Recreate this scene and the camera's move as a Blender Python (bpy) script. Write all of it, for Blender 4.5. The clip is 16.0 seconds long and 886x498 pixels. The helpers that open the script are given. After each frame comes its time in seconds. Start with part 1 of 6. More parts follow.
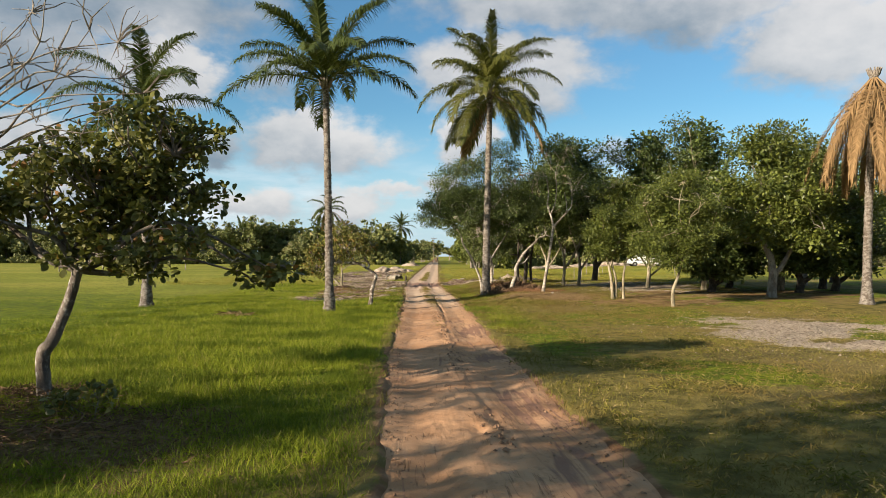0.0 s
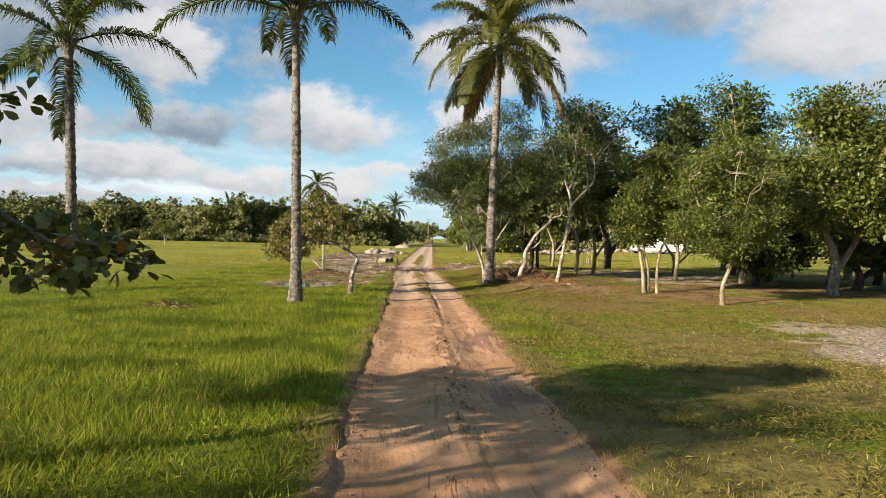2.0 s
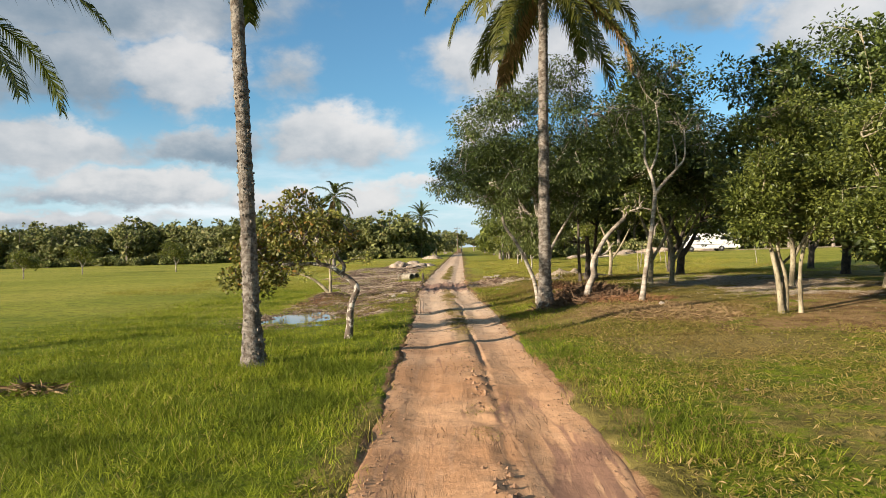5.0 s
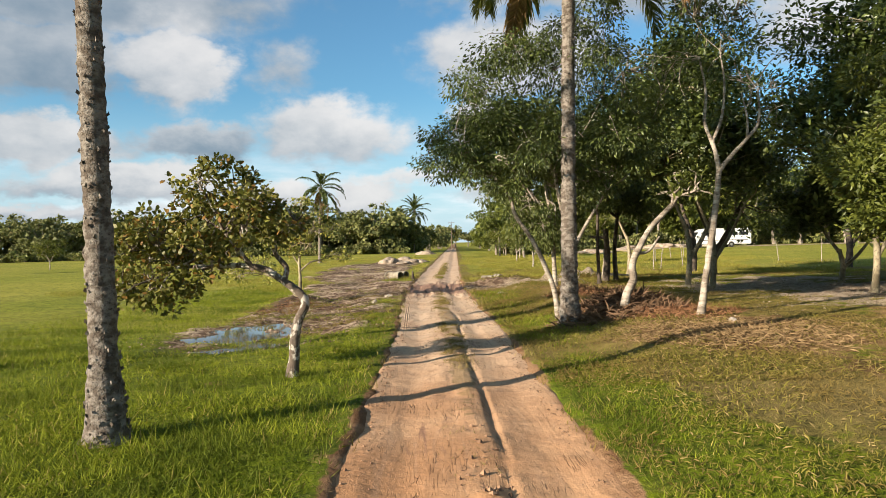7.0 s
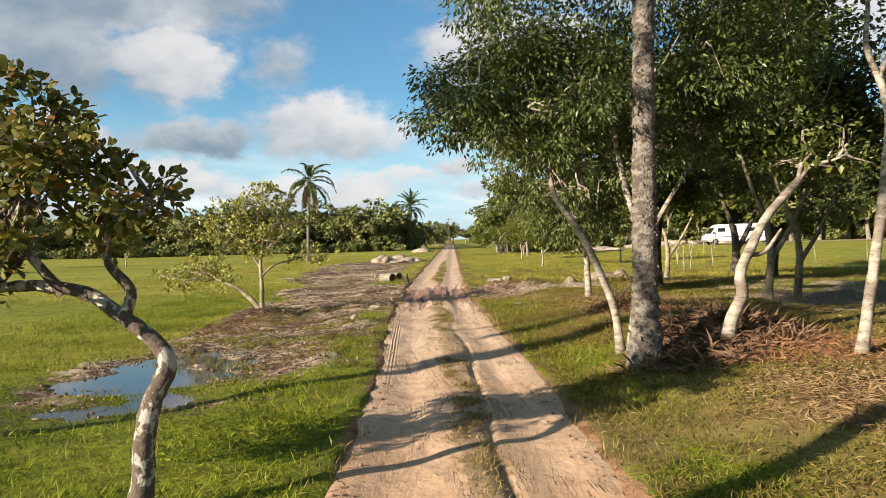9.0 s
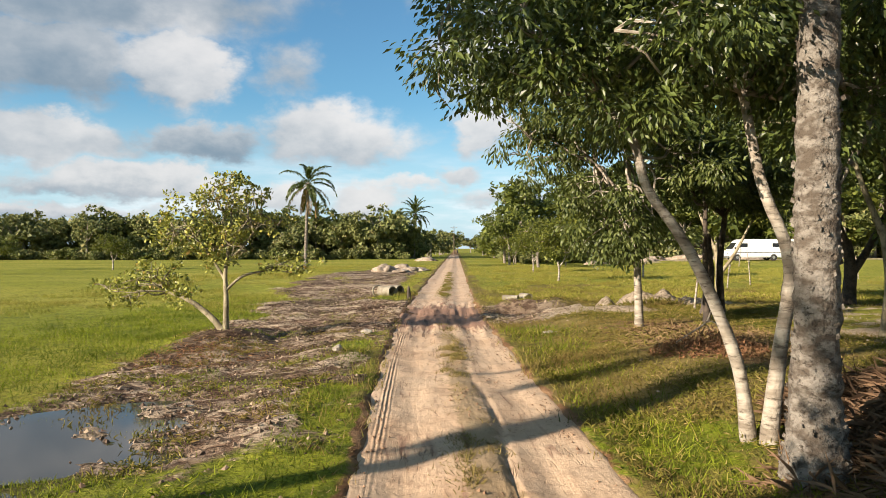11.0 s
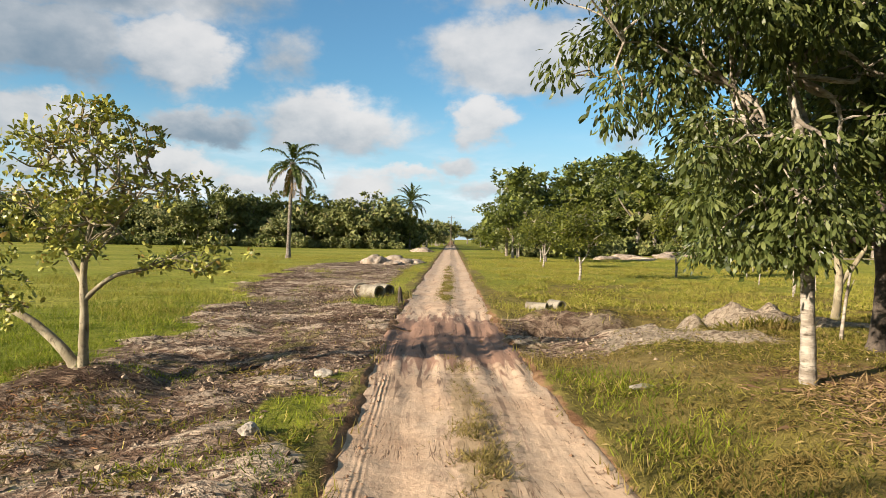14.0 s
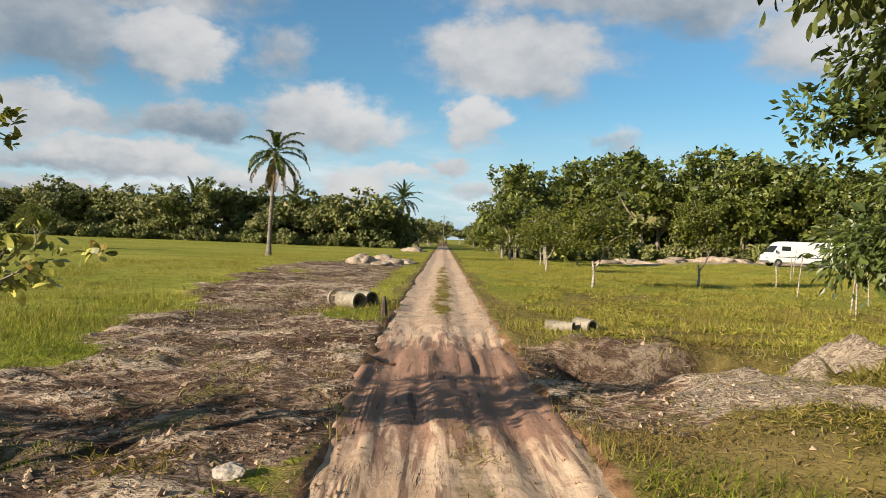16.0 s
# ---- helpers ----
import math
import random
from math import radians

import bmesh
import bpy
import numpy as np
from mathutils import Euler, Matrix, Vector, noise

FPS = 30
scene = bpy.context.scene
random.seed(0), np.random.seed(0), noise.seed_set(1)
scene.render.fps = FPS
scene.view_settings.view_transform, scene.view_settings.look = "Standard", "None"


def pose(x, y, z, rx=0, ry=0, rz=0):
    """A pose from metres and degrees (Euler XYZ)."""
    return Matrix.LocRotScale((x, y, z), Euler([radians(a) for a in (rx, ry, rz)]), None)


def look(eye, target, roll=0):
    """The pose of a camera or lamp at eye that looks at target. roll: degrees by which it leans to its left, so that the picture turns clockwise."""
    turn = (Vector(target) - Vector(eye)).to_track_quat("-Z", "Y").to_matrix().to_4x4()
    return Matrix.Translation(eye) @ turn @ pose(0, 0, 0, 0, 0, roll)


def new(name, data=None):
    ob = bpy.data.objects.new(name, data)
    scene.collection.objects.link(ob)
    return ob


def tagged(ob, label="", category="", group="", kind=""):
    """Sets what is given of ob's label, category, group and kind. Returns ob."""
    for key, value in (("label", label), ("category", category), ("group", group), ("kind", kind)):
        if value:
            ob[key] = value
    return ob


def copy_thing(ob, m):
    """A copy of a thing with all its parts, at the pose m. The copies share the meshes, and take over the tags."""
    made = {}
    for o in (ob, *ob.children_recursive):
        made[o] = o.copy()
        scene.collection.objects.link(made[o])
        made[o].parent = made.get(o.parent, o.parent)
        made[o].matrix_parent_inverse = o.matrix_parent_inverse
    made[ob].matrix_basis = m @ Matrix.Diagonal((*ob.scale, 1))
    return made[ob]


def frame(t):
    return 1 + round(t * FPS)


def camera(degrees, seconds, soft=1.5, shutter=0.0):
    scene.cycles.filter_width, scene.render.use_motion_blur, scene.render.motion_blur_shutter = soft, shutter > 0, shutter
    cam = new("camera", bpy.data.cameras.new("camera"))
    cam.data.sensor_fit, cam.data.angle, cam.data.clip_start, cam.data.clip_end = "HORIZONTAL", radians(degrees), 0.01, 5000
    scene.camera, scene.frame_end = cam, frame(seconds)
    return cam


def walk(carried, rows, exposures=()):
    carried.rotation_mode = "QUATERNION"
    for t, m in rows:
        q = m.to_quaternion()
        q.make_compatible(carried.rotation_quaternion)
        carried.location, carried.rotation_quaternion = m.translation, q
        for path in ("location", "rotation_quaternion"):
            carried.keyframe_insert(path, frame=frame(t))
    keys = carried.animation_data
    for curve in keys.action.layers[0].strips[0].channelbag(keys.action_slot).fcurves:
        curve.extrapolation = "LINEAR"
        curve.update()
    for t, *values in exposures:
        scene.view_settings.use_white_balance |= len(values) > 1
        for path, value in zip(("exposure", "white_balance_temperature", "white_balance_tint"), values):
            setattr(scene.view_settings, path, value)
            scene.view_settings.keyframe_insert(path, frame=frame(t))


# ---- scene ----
cam = camera(66.0, 16.0, soft=0.5)
PATH = [
    (0, (0.712, 2.235, 2.517), (0.664, 4.234, 2.538), 0.2),
    (0.5, (0.663, 3.813, 2.541), (0.619, 5.813, 2.555), -0.4),
    (1, (0.588, 5.503, 2.486), (0.549, 7.503, 2.473), 0.3),
    (1.5, (0.546, 7.146, 2.486), (0.519, 9.146, 2.452), 0.2),
    (2, (0.457, 8.709, 2.447), (0.426, 10.709, 2.417), 1.5),
    (2.5, (0.46, 10.471, 2.481), (0.429, 12.471, 2.452), -0.2),
    (3, (0.347, 12.108, 2.481), (0.295, 14.107, 2.458), 0.9),
    (3.5, (0.233, 13.644, 2.501), (0.162, 15.642, 2.5), 0.4),
    (4, (0.263, 15.209, 2.494), (0.187, 17.208, 2.472), -2.9),
    (4.5, (0.205, 16.646, 2.47), (0.124, 18.644, 2.439), -3.7),
    (5, (0.044, 18.079, 2.523), (-0.073, 20.076, 2.519), -1.6),
    (5.2, (0.031, 18.634, 2.546), (-0.091, 20.63, 2.556), -2.1),
    (7.3, (-0.36, 25.476, 2.517), (-0.446, 27.474, 2.49), -1.0),
    (7.5, (-0.441, 26.182, 2.516), (-0.52, 28.18, 2.482), -0.1),
    (8, (-0.498, 28.015, 2.453), (-0.569, 30.012, 2.387), -1.1),
    (8.5, (-0.645, 29.831, 2.459), (-0.727, 31.827, 2.379), -0.0),
    (9, (-0.716, 31.333, 2.508), (-0.807, 33.331, 2.48), -1.5),
    (9.2, (-0.826, 31.964, 2.561), (-0.916, 33.962, 2.537), -1.3),
    (11.3, (-1.249, 37.273, 2.534), (-1.352, 39.27, 2.533), 0.2),
    (11.5, (-1.324, 37.854, 2.549), (-1.421, 39.852, 2.54), 0.6),
    (12, (-1.432, 39.072, 2.552), (-1.524, 41.069, 2.549), 0.1),
    (12.5, (-1.573, 40.491, 2.559), (-1.674, 42.488, 2.547), 1.0),
    (13, (-1.657, 42.014, 2.525), (-1.746, 44.012, 2.501), 0.2),
    (13.5, (-1.779, 43.367, 2.544), (-1.87, 45.365, 2.527), 0.5),
    (14, (-1.891, 44.797, 2.479), (-1.979, 46.795, 2.45), 1.0),
    (14.5, (-2.009, 46.104, 2.448), (-2.095, 48.102, 2.4), 2.1),
    (15, (-2.092, 47.447, 2.422), (-2.169, 49.445, 2.374), 2.0),
    (15.5, (-2.182, 48.874, 2.399), (-2.251, 50.873, 2.36), 2.0),
    (16, (-2.3, 50.3, 2.415), (-2.363, 52.299, 2.386), 2.2),
]
walk(cam, [(t, look(eye, target, roll)) for t, eye, target, roll in PATH], [(0, 1.00), (2, 1.12), (5, 1.08), (8, 1.14), (13, 1.12), (15, 1.00), (16, 0.90)])

# ---- light ----
SUN_AZ, SUN_EL = math.atan2(-1.0, -0.69), radians(19.0)
sun_way = Vector((math.sin(SUN_AZ) * math.cos(SUN_EL), math.cos(SUN_AZ) * math.cos(SUN_EL), math.sin(SUN_EL)))
sun = new("sun", bpy.data.lights.new("sun", "SUN"))
sun.data.energy, sun.data.angle, sun.data.color = 5.0, radians(0.6), (1.0, 0.852, 0.69)
sun.matrix_world = look(sun_way * 100, (0, 0, 0))


class Graph:
    """A few short words for building node trees."""

    def __init__(self, tree):
        self.tree = tree
        tree.nodes.clear()

    def node(self, kind, **sets):
        n = self.tree.nodes.new(kind)
        for k, v in sets.items():
            if k == "operation":
                n.operation = v
            elif k == "data_type":
                n.data_type = v
            elif k == "blend_type":
                n.blend_type = v
        return n

    def put(self, socket, v):
        if isinstance(v, bpy.types.NodeSocket):
            self.tree.links.new(v, socket)
        else:
            socket.default_value = v

    def math(self, op, a, b=0.0, c=0.0, clamp=False):
        n = self.node("ShaderNodeMath", operation=op)
        n.use_clamp = clamp
        for s, v in zip(n.inputs, (a, b, c)):
            self.put(s, v)
        return n.outputs[0]

    def mix(self, f, a, b, blend="MIX"):
        n = self.node("ShaderNodeMix", data_type="RGBA", blend_type=blend)
        n.clamp_factor = True
        self.put(n.inputs[0], f)
        for s, v in ((n.inputs[6], a), (n.inputs[7], b)):
            self.put(s, (*v, 1.0) if isinstance(v, tuple) and len(v) == 3 else v)
        return n.outputs[2]

    def noise(self, vec, scale, detail=3.0, rough=0.55, distort=0.0):
        n = self.node("ShaderNodeTexNoise")
        if vec is not None:
            self.put(n.inputs["Vector"], vec)
        for k, v in (("Scale", scale), ("Detail", detail), ("Roughness", rough), ("Distortion", distort)):
            n.inputs[k].default_value = v
        return n.outputs["Fac"]

    def step(self, v, lo, hi, to0=0.0, to1=1.0):
        n = self.node("ShaderNodeMapRange")
        n.interpolation_type = "SMOOTHSTEP"
        for s, x in zip(n.inputs, (v, lo, hi, to0, to1)):
            self.put(s, x)
        return n.outputs[0]

    def scaled(self, vec, s, off=(0, 0, 0)):
        n = self.node("ShaderNodeMapping")
        self.put(n.inputs["Vector"], vec)
        n.inputs["Scale"].default_value, n.inputs["Location"].default_value = s, off
        return n.outputs[0]


def build_sky():
    world = bpy.data.worlds.new("sky")
    world.use_nodes = True
    scene.world = world
    g = Graph(world.node_tree)
    sky = g.node("ShaderNodeTexSky")
    sky.sky_type, sky.sun_disc = "NISHITA", False
    sky.sun_elevation, sky.sun_rotation = SUN_EL, SUN_AZ
    sky.dust_density, sky.air_density, sky.ozone_density = 1.0, 1.0, 1.4
    way = g.node("ShaderNodeTexCoord").outputs["Generated"]
    xyz = g.node("ShaderNodeSeparateXYZ")
    g.put(xyz.inputs[0], way)
    x, y, z = xyz.outputs
    az = g.math("ARCTAN2", x, y)
    el = g.math("ARCSINE", z)
    plane = g.node("ShaderNodeCombineXYZ")
    g.put(plane.inputs[0], az)
    g.put(plane.inputs[1], g.math("MULTIPLY", el, 1.5))
    p = plane.outputs[0]
    wa = g.math("ADD", az, g.math("MULTIPLY", g.math("SUBTRACT", g.noise(p, 9.0, 5.0, 0.6), 0.5), 0.16))
    we = g.math("ADD", el, g.math("MULTIPLY", g.math("SUBTRACT", g.noise(g.scaled(p, (1, 1, 1), (3.1, 1.7, 0.4)), 10.0, 5.0, 0.6), 0.5), 0.09))
    # cumulus heaps: azimuth, elevation, half widths, weight, brightness
    heaps = [(-0.415, 0.245, 0.062, 0.048, 1.0, 1.0), (-0.57, 0.245, 0.13, 0.045, 0.95, 0.18), (-0.56, 0.335, 0.26, 0.055, 0.95, 0.08), (-0.58, 0.14, 0.10, 0.030, 1.0, 0.62), (-0.39, 0.145, 0.085, 0.026, 0.9, 0.10),
             (-0.20, 0.165, 0.10, 0.042, 0.95, 0.75), (-0.47, 0.09, 0.16, 0.024, 0.85, 0.70), (-0.27, 0.25, 0.06, 0.045, 0.55, 0.35), (0.064, 0.262, 0.125, 0.055, 1.0, 0.70),
             (0.007, 0.175, 0.042, 0.038, 0.95, 0.95), (0.15, 0.355, 0.22, 0.04, 0.8, 0.35), (0.21, 0.145, 0.055, 0.02, 0.5, 0.5), (0.32, 0.335, 0.16, 0.05, 0.8, 0.40),
             (0.49, 0.27, 0.10, 0.06, 0.95, 0.85), (0.62, 0.20, 0.10, 0.05, 0.8, 0.6), (-0.026, 0.11, 0.04, 0.016, 0.7, 0.6), (-0.75, 0.22, 0.14, 0.07, 0.9, 0.5), (-0.12, 0.09, 0.10, 0.012, 0.6, 0.7),
             (-0.50, 0.085, 0.16, 0.018, 0.85, 0.55), (-0.30, 0.075, 0.07, 0.022, 0.8, 0.85), (-0.16, 0.07, 0.06, 0.02, 0.75, 0.8), (-0.62, 0.045, 0.2, 0.014, 0.8, 0.6), (0.04, 0.075, 0.10, 0.016, 0.6, 0.75), (0.28, 0.09, 0.14, 0.02, 0.5, 0.7)]
    total, light, weights = None, None, None
    for a, e, ra, re, weight, bright in heaps:
        da = g.math("DIVIDE", g.math("SUBTRACT", wa, a), ra)
        de = g.math("DIVIDE", g.math("SUBTRACT", we, e), re)
        d = g.math("ADD", g.math("MULTIPLY", da, da), g.math("MULTIPLY", de, de))
        one = g.math("MULTIPLY", g.math("EXPONENT", g.math("MULTIPLY", d, -0.75)), weight)
        side = g.math("ADD", bright, g.math("ADD", g.math("MULTIPLY", de, 0.42), g.math("MULTIPLY", da, 0.10)))
        shine = g.math("MULTIPLY", one, side)
        total = one if total is None else g.math("MAXIMUM", total, one)
        light = shine if light is None else g.math("ADD", light, shine)
        weights = one if weights is None else g.math("ADD", weights, one)
    fine = g.noise(p, 16.0, 6.0, 0.55, 0.1)
    broad = g.noise(p, 2.6, 3.0, 0.5)
    behind = g.math("MULTIPLY", g.math("MAXIMUM", g.step(g.math("ABSOLUTE", az), 0.75, 1.1), g.step(el, 0.45, 0.65)), g.step(broad, 0.38, 0.56))
    field = g.math("MAXIMUM", total, g.math("MULTIPLY", behind, 0.9))
    dens = g.math("ADD", field, g.math("MULTIPLY", g.math("SUBTRACT", fine, 0.5), 0.55))
    cover = g.step(dens, 0.22, 0.62)
    lit = g.math("ADD", g.math("DIVIDE", light, g.math("ADD", weights, 0.02)), g.math("MULTIPLY", g.math("SUBTRACT", fine, 0.5), 0.7))
    cloud = g.mix(g.step(lit, -0.15, 1.05), (1.45, 2.05, 2.65), (6.1, 5.95, 5.85))
    haze = g.step(el, 0.0, 0.22, 1.0, 0.0)
    blue = g.mix(g.math("MULTIPLY", haze, 0.72), g.mix(1.0, sky.outputs[0], (0.66, 1.05, 1.20), "MULTIPLY"), (4.8, 6.1, 7.2))
    veil = g.math("MULTIPLY", g.step(g.noise(g.scaled(p, (1.0, 3.2, 1.0)), 6.0, 5.0), 0.42, 0.7), g.step(el, 0.03, 0.17, 0.9, 0.0))
    blue = g.mix(veil, blue, (7.0, 7.2, 7.4))
    back = g.node("ShaderNodeBackground")
    g.put(back.inputs["Color"], g.mix(g.math("MULTIPLY", cover, 0.93), blue, cloud))
    back.inputs["Strength"].default_value = 0.066
    out = g.node("ShaderNodeOutputWorld")
    g.put(out.inputs[0], back.outputs[0])


build_sky()

# ---- materials ----
def material(name, paint, rough=0.85, bump=0.0, bump_scale=40.0, through_light=0.0, metal=0.0, coat=0.0, transmission=0.0, gloss=0.5):
    """paint(g, place, chance) gives the colour; place is in metres on the thing, chance differs from piece to piece."""
    m = bpy.data.materials.new(name)
    m.use_nodes = True
    g = Graph(m.node_tree)
    place = g.node("ShaderNodeTexCoord").outputs["Object"]
    chance = g.node("ShaderNodeNewGeometry").outputs["Random Per Island"]
    colour = paint(g, place, chance)
    shade = g.node("ShaderNodeBsdfPrincipled")
    g.put(shade.inputs["Base Color"], (*colour, 1.0) if isinstance(colour, tuple) else colour)
    g.put(shade.inputs["Roughness"], rough)
    shade.inputs["Metallic"].default_value = metal
    shade.inputs["Specular IOR Level"].default_value = gloss
    shade.inputs["Coat Weight"].default_value = coat
    shade.inputs["Transmission Weight"].default_value = transmission
    if bump:
        b = g.node("ShaderNodeBump")
        b.inputs["Strength"].default_value, b.inputs["Distance"].default_value = 1.0, bump
        g.put(b.inputs["Height"], g.noise(place, bump_scale, 5.0, 0.6))
        g.put(shade.inputs["Normal"], b.outputs[0])
    last = shade.outputs[0]
    if through_light:
        t = g.node("ShaderNodeBsdfTranslucent")
        g.put(t.inputs[0], g.mix(0.5, colour, (0.20, 0.24, 0.03)))
        mix = g.node("ShaderNodeMixShader")
        mix.inputs[0].default_value = through_light
        g.put(mix.inputs[1], last)
        g.put(mix.inputs[2], t.outputs[0])
        last = mix.outputs[0]
    out = g.node("ShaderNodeOutputMaterial")
    g.put(out.inputs[0], last)
    return m


def leafy(name, dark, light, odd=None, odd_share=0.0, rough=0.45, through_light=0.22, patch=None, kin=None, punch=1.0, gloss=0.3):
    def paint(g, place, chance):
        c = g.mix(g.math("POWER", chance, punch), tuple(v / punch for v in dark), tuple(v * (0.7 + 0.3 * punch) for v in light))
        if kin:
            c = g.mix(g.math("MULTIPLY", g.node("ShaderNodeObjectInfo").outputs["Random"], 0.75), c, kin)
        c = g.mix(g.math("MULTIPLY", g.step(g.noise(place, 0.9, 2.0), 0.42, 0.62), 0.5 if punch == 1.0 else 0.22), c, light)
        if odd:
            c = g.mix(g.step(g.math("FRACT", g.math("MULTIPLY", chance, 17.3)), 1 - odd_share, 1 - odd_share * 0.9), c, odd)
        if patch:
            c = g.mix(g.math("MULTIPLY", g.step(g.noise(place, 0.42, 4.0, 0.6), 0.47, 0.60), 0.8), c, patch)
        return c
    return material(name, paint, rough, through_light=through_light, gloss=gloss)


def two_scale(a, b, c, scale, fine, streak=(1, 1, 1)):
    def paint(g, place, chance):
        where = g.scaled(place, streak)
        p = g.mix(g.step(g.noise(where, scale, 4.0), 0.38, 0.62), a, b)
        return g.mix(g.step(g.noise(where, fine, 5.0, 0.65), 0.5, 0.7), p, c)
    return paint


M = {}
M["leaf_dark"] = leafy("dark green leaves", (0.039, 0.062, 0.015), (0.129, 0.165, 0.036), rough=0.42, punch=1.4, gloss=0.5)
M["leaf_mid"] = leafy("green leaves", (0.053, 0.076, 0.014), (0.163, 0.185, 0.033), punch=1.4, gloss=0.4)
M["leaf_yellow"] = leafy("yellow green leaves", (0.058, 0.077, 0.011), (0.176, 0.185, 0.029), punch=1.5)
M["leaf_droop"] = leafy("long green leaves", (0.048, 0.071, 0.017), (0.146, 0.172, 0.050), (0.176, 0.198, 0.065), 0.15, rough=0.42, through_light=0.3, punch=1.5)
M["leaf_cashew"] = leafy("leathery cashew leaves", (0.076, 0.087, 0.020), (0.218, 0.208, 0.053), (0.264, 0.132, 0.037), 0.03, rough=0.45, punch=1.4, gloss=0.35)
M["leaf_rust"] = leafy("rusty cashew leaves", (0.086, 0.096, 0.019), (0.245, 0.228, 0.053), (0.268, 0.146, 0.036), 0.14, rough=0.52, punch=1.5)
M["leaf_pale"] = leafy("pale yellowish leaves", (0.150, 0.175, 0.028), (0.500, 0.480, 0.105), (0.36, 0.24, 0.06), 0.06, rough=0.4, punch=1.3, gloss=0.4)
M["leaf_far"] = leafy("far woodland leaves", (0.091, 0.120, 0.036), (0.253, 0.269, 0.077), (0.251, 0.225, 0.086), 0.12, rough=0.7, through_light=0.12, kin=(0.134, 0.138, 0.059), punch=1.5)
M["palm"] = leafy("palm leaflets", (0.028, 0.047, 0.010), (0.078, 0.095, 0.021), rough=0.38, through_light=0.2)
# lighter copy of the palm leaflets, with golden sunlight put into the colour
M["palm_sunlit"] = leafy("sunlit golden palm leaflets", (0.045, 0.059, 0.010), (0.126, 0.122, 0.025), rough=0.4, through_light=0.24)
M["palm_dead"] = leafy("dead straw palm leaflets", (0.15, 0.088, 0.036), (0.36, 0.225, 0.10), rough=0.85, through_light=0.15)
M["bark_palm"] = material("palm bark", two_scale((0.105, 0.082, 0.060), (0.265, 0.235, 0.195), (0.055, 0.042, 0.031), 6.0, 17.0, (1.0, 1.0, 1.5)), 0.95, 0.05, 22.0)
M["bark_white"] = material("pale bark", two_scale((0.205, 0.168, 0.125), (0.43, 0.38, 0.305), (0.085, 0.064, 0.044), 3.0, 9.0, (0.6, 0.6, 2.2)), 0.9, 0.022, 20.0)
M["bark_lichen"] = material("lichen-blotched bark", lambda g, p, c: g.mix(g.step(g.noise(g.scaled(p, (1, 1, 0.7)), 8.0, 5.0, 0.6), 0.50, 0.58), g.mix(g.noise(p, 20.0), (0.060, 0.044, 0.031), (0.17, 0.13, 0.095)), g.mix(g.noise(p, 30.0), (0.36, 0.32, 0.26), (0.58, 0.54, 0.47))), 0.92, 0.035, 18.0)
M["bark_grey"] = material("grey bark", two_scale((0.17, 0.14, 0.11), (0.30, 0.26, 0.21), (0.10, 0.08, 0.06), 4.0, 18.0, (1, 1, 0.6)), 0.92, 0.015, 22.0)
M["bark_brown"] = material("brown bark", two_scale((0.085, 0.066, 0.050), (0.19, 0.155, 0.12), (0.42, 0.39, 0.33), 4.0, 7.0, (1, 1, 0.6)), 0.92, 0.03, 20.0)
M["bark_tan"] = material("tan bark", two_scale((0.20, 0.165, 0.10), (0.36, 0.31, 0.20), (0.12, 0.095, 0.06), 4.0, 14.0, (1, 1, 0.6)), 0.92, 0.015, 22.0)
M["bark_dark"] = material("dark bark", two_scale((0.055, 0.042, 0.032), (0.11, 0.085, 0.062), (0.03, 0.024, 0.02), 4.0, 18.0), 0.95, 0.02, 20.0)
M["rust_litter"] = leafy("reddish dead leaves", (0.115, 0.048, 0.026), (0.34, 0.175, 0.085), rough=0.9, through_light=0.12)
M["straw"] = leafy("dry straw", (0.13, 0.075, 0.035), (0.34, 0.235, 0.115), rough=0.9, through_light=0.1)
M["brushwood"] = leafy("brown brushwood", (0.075, 0.042, 0.024), (0.22, 0.135, 0.075), rough=0.9, through_light=0.05)
M["grass"] = leafy("green grass blades", (0.080, 0.118, 0.008), (0.290, 0.325, 0.026), (0.40, 0.33, 0.09), 0.08, rough=0.7, through_light=0.30, patch=(0.066, 0.094, 0.007), gloss=0.12)
M["grass_dry"] = leafy("dry meadow grass", (0.056, 0.058, 0.009), (0.243, 0.209, 0.043), (0.378, 0.279, 0.117), 0.14, rough=0.75, through_light=0.24, patch=(0.203, 0.140, 0.047), gloss=0.12)
M["weed_mat"] = leafy("low brownish weeds", (0.130, 0.105, 0.030), (0.300, 0.225, 0.080), rough=0.8, through_light=0.2, gloss=0.1)
M["grass_field"] = leafy("yellow green field grass", (0.095, 0.112, 0.012), (0.370, 0.340, 0.062), (0.46, 0.36, 0.13), 0.12, rough=0.75, through_light=0.28, patch=(0.25, 0.21, 0.045), gloss=0.12)
M["concrete"] = material("weathered concrete", two_scale((0.190, 0.160, 0.112), (0.300, 0.265, 0.200), (0.085, 0.070, 0.046), 3.0, 15.0), 0.9, 0.01, 30.0)
M["stone"] = material("pale stone", two_scale((0.30, 0.26, 0.21), (0.46, 0.41, 0.34), (0.2, 0.16, 0.12), 5.0, 20.0), 0.9, 0.02, 15.0)
M["sand"] = material("heaped sand", two_scale((0.25, 0.19, 0.13), (0.42, 0.34, 0.26), (0.15, 0.105, 0.07), 2.0, 9.0), 0.95, 0.05, 6.0)
M["clod"] = material("earth clods", lambda g, p, c: g.mix(g.step(c, 0.3, 0.9), (0.115, 0.074, 0.047), (0.35, 0.26, 0.178)), 0.95)
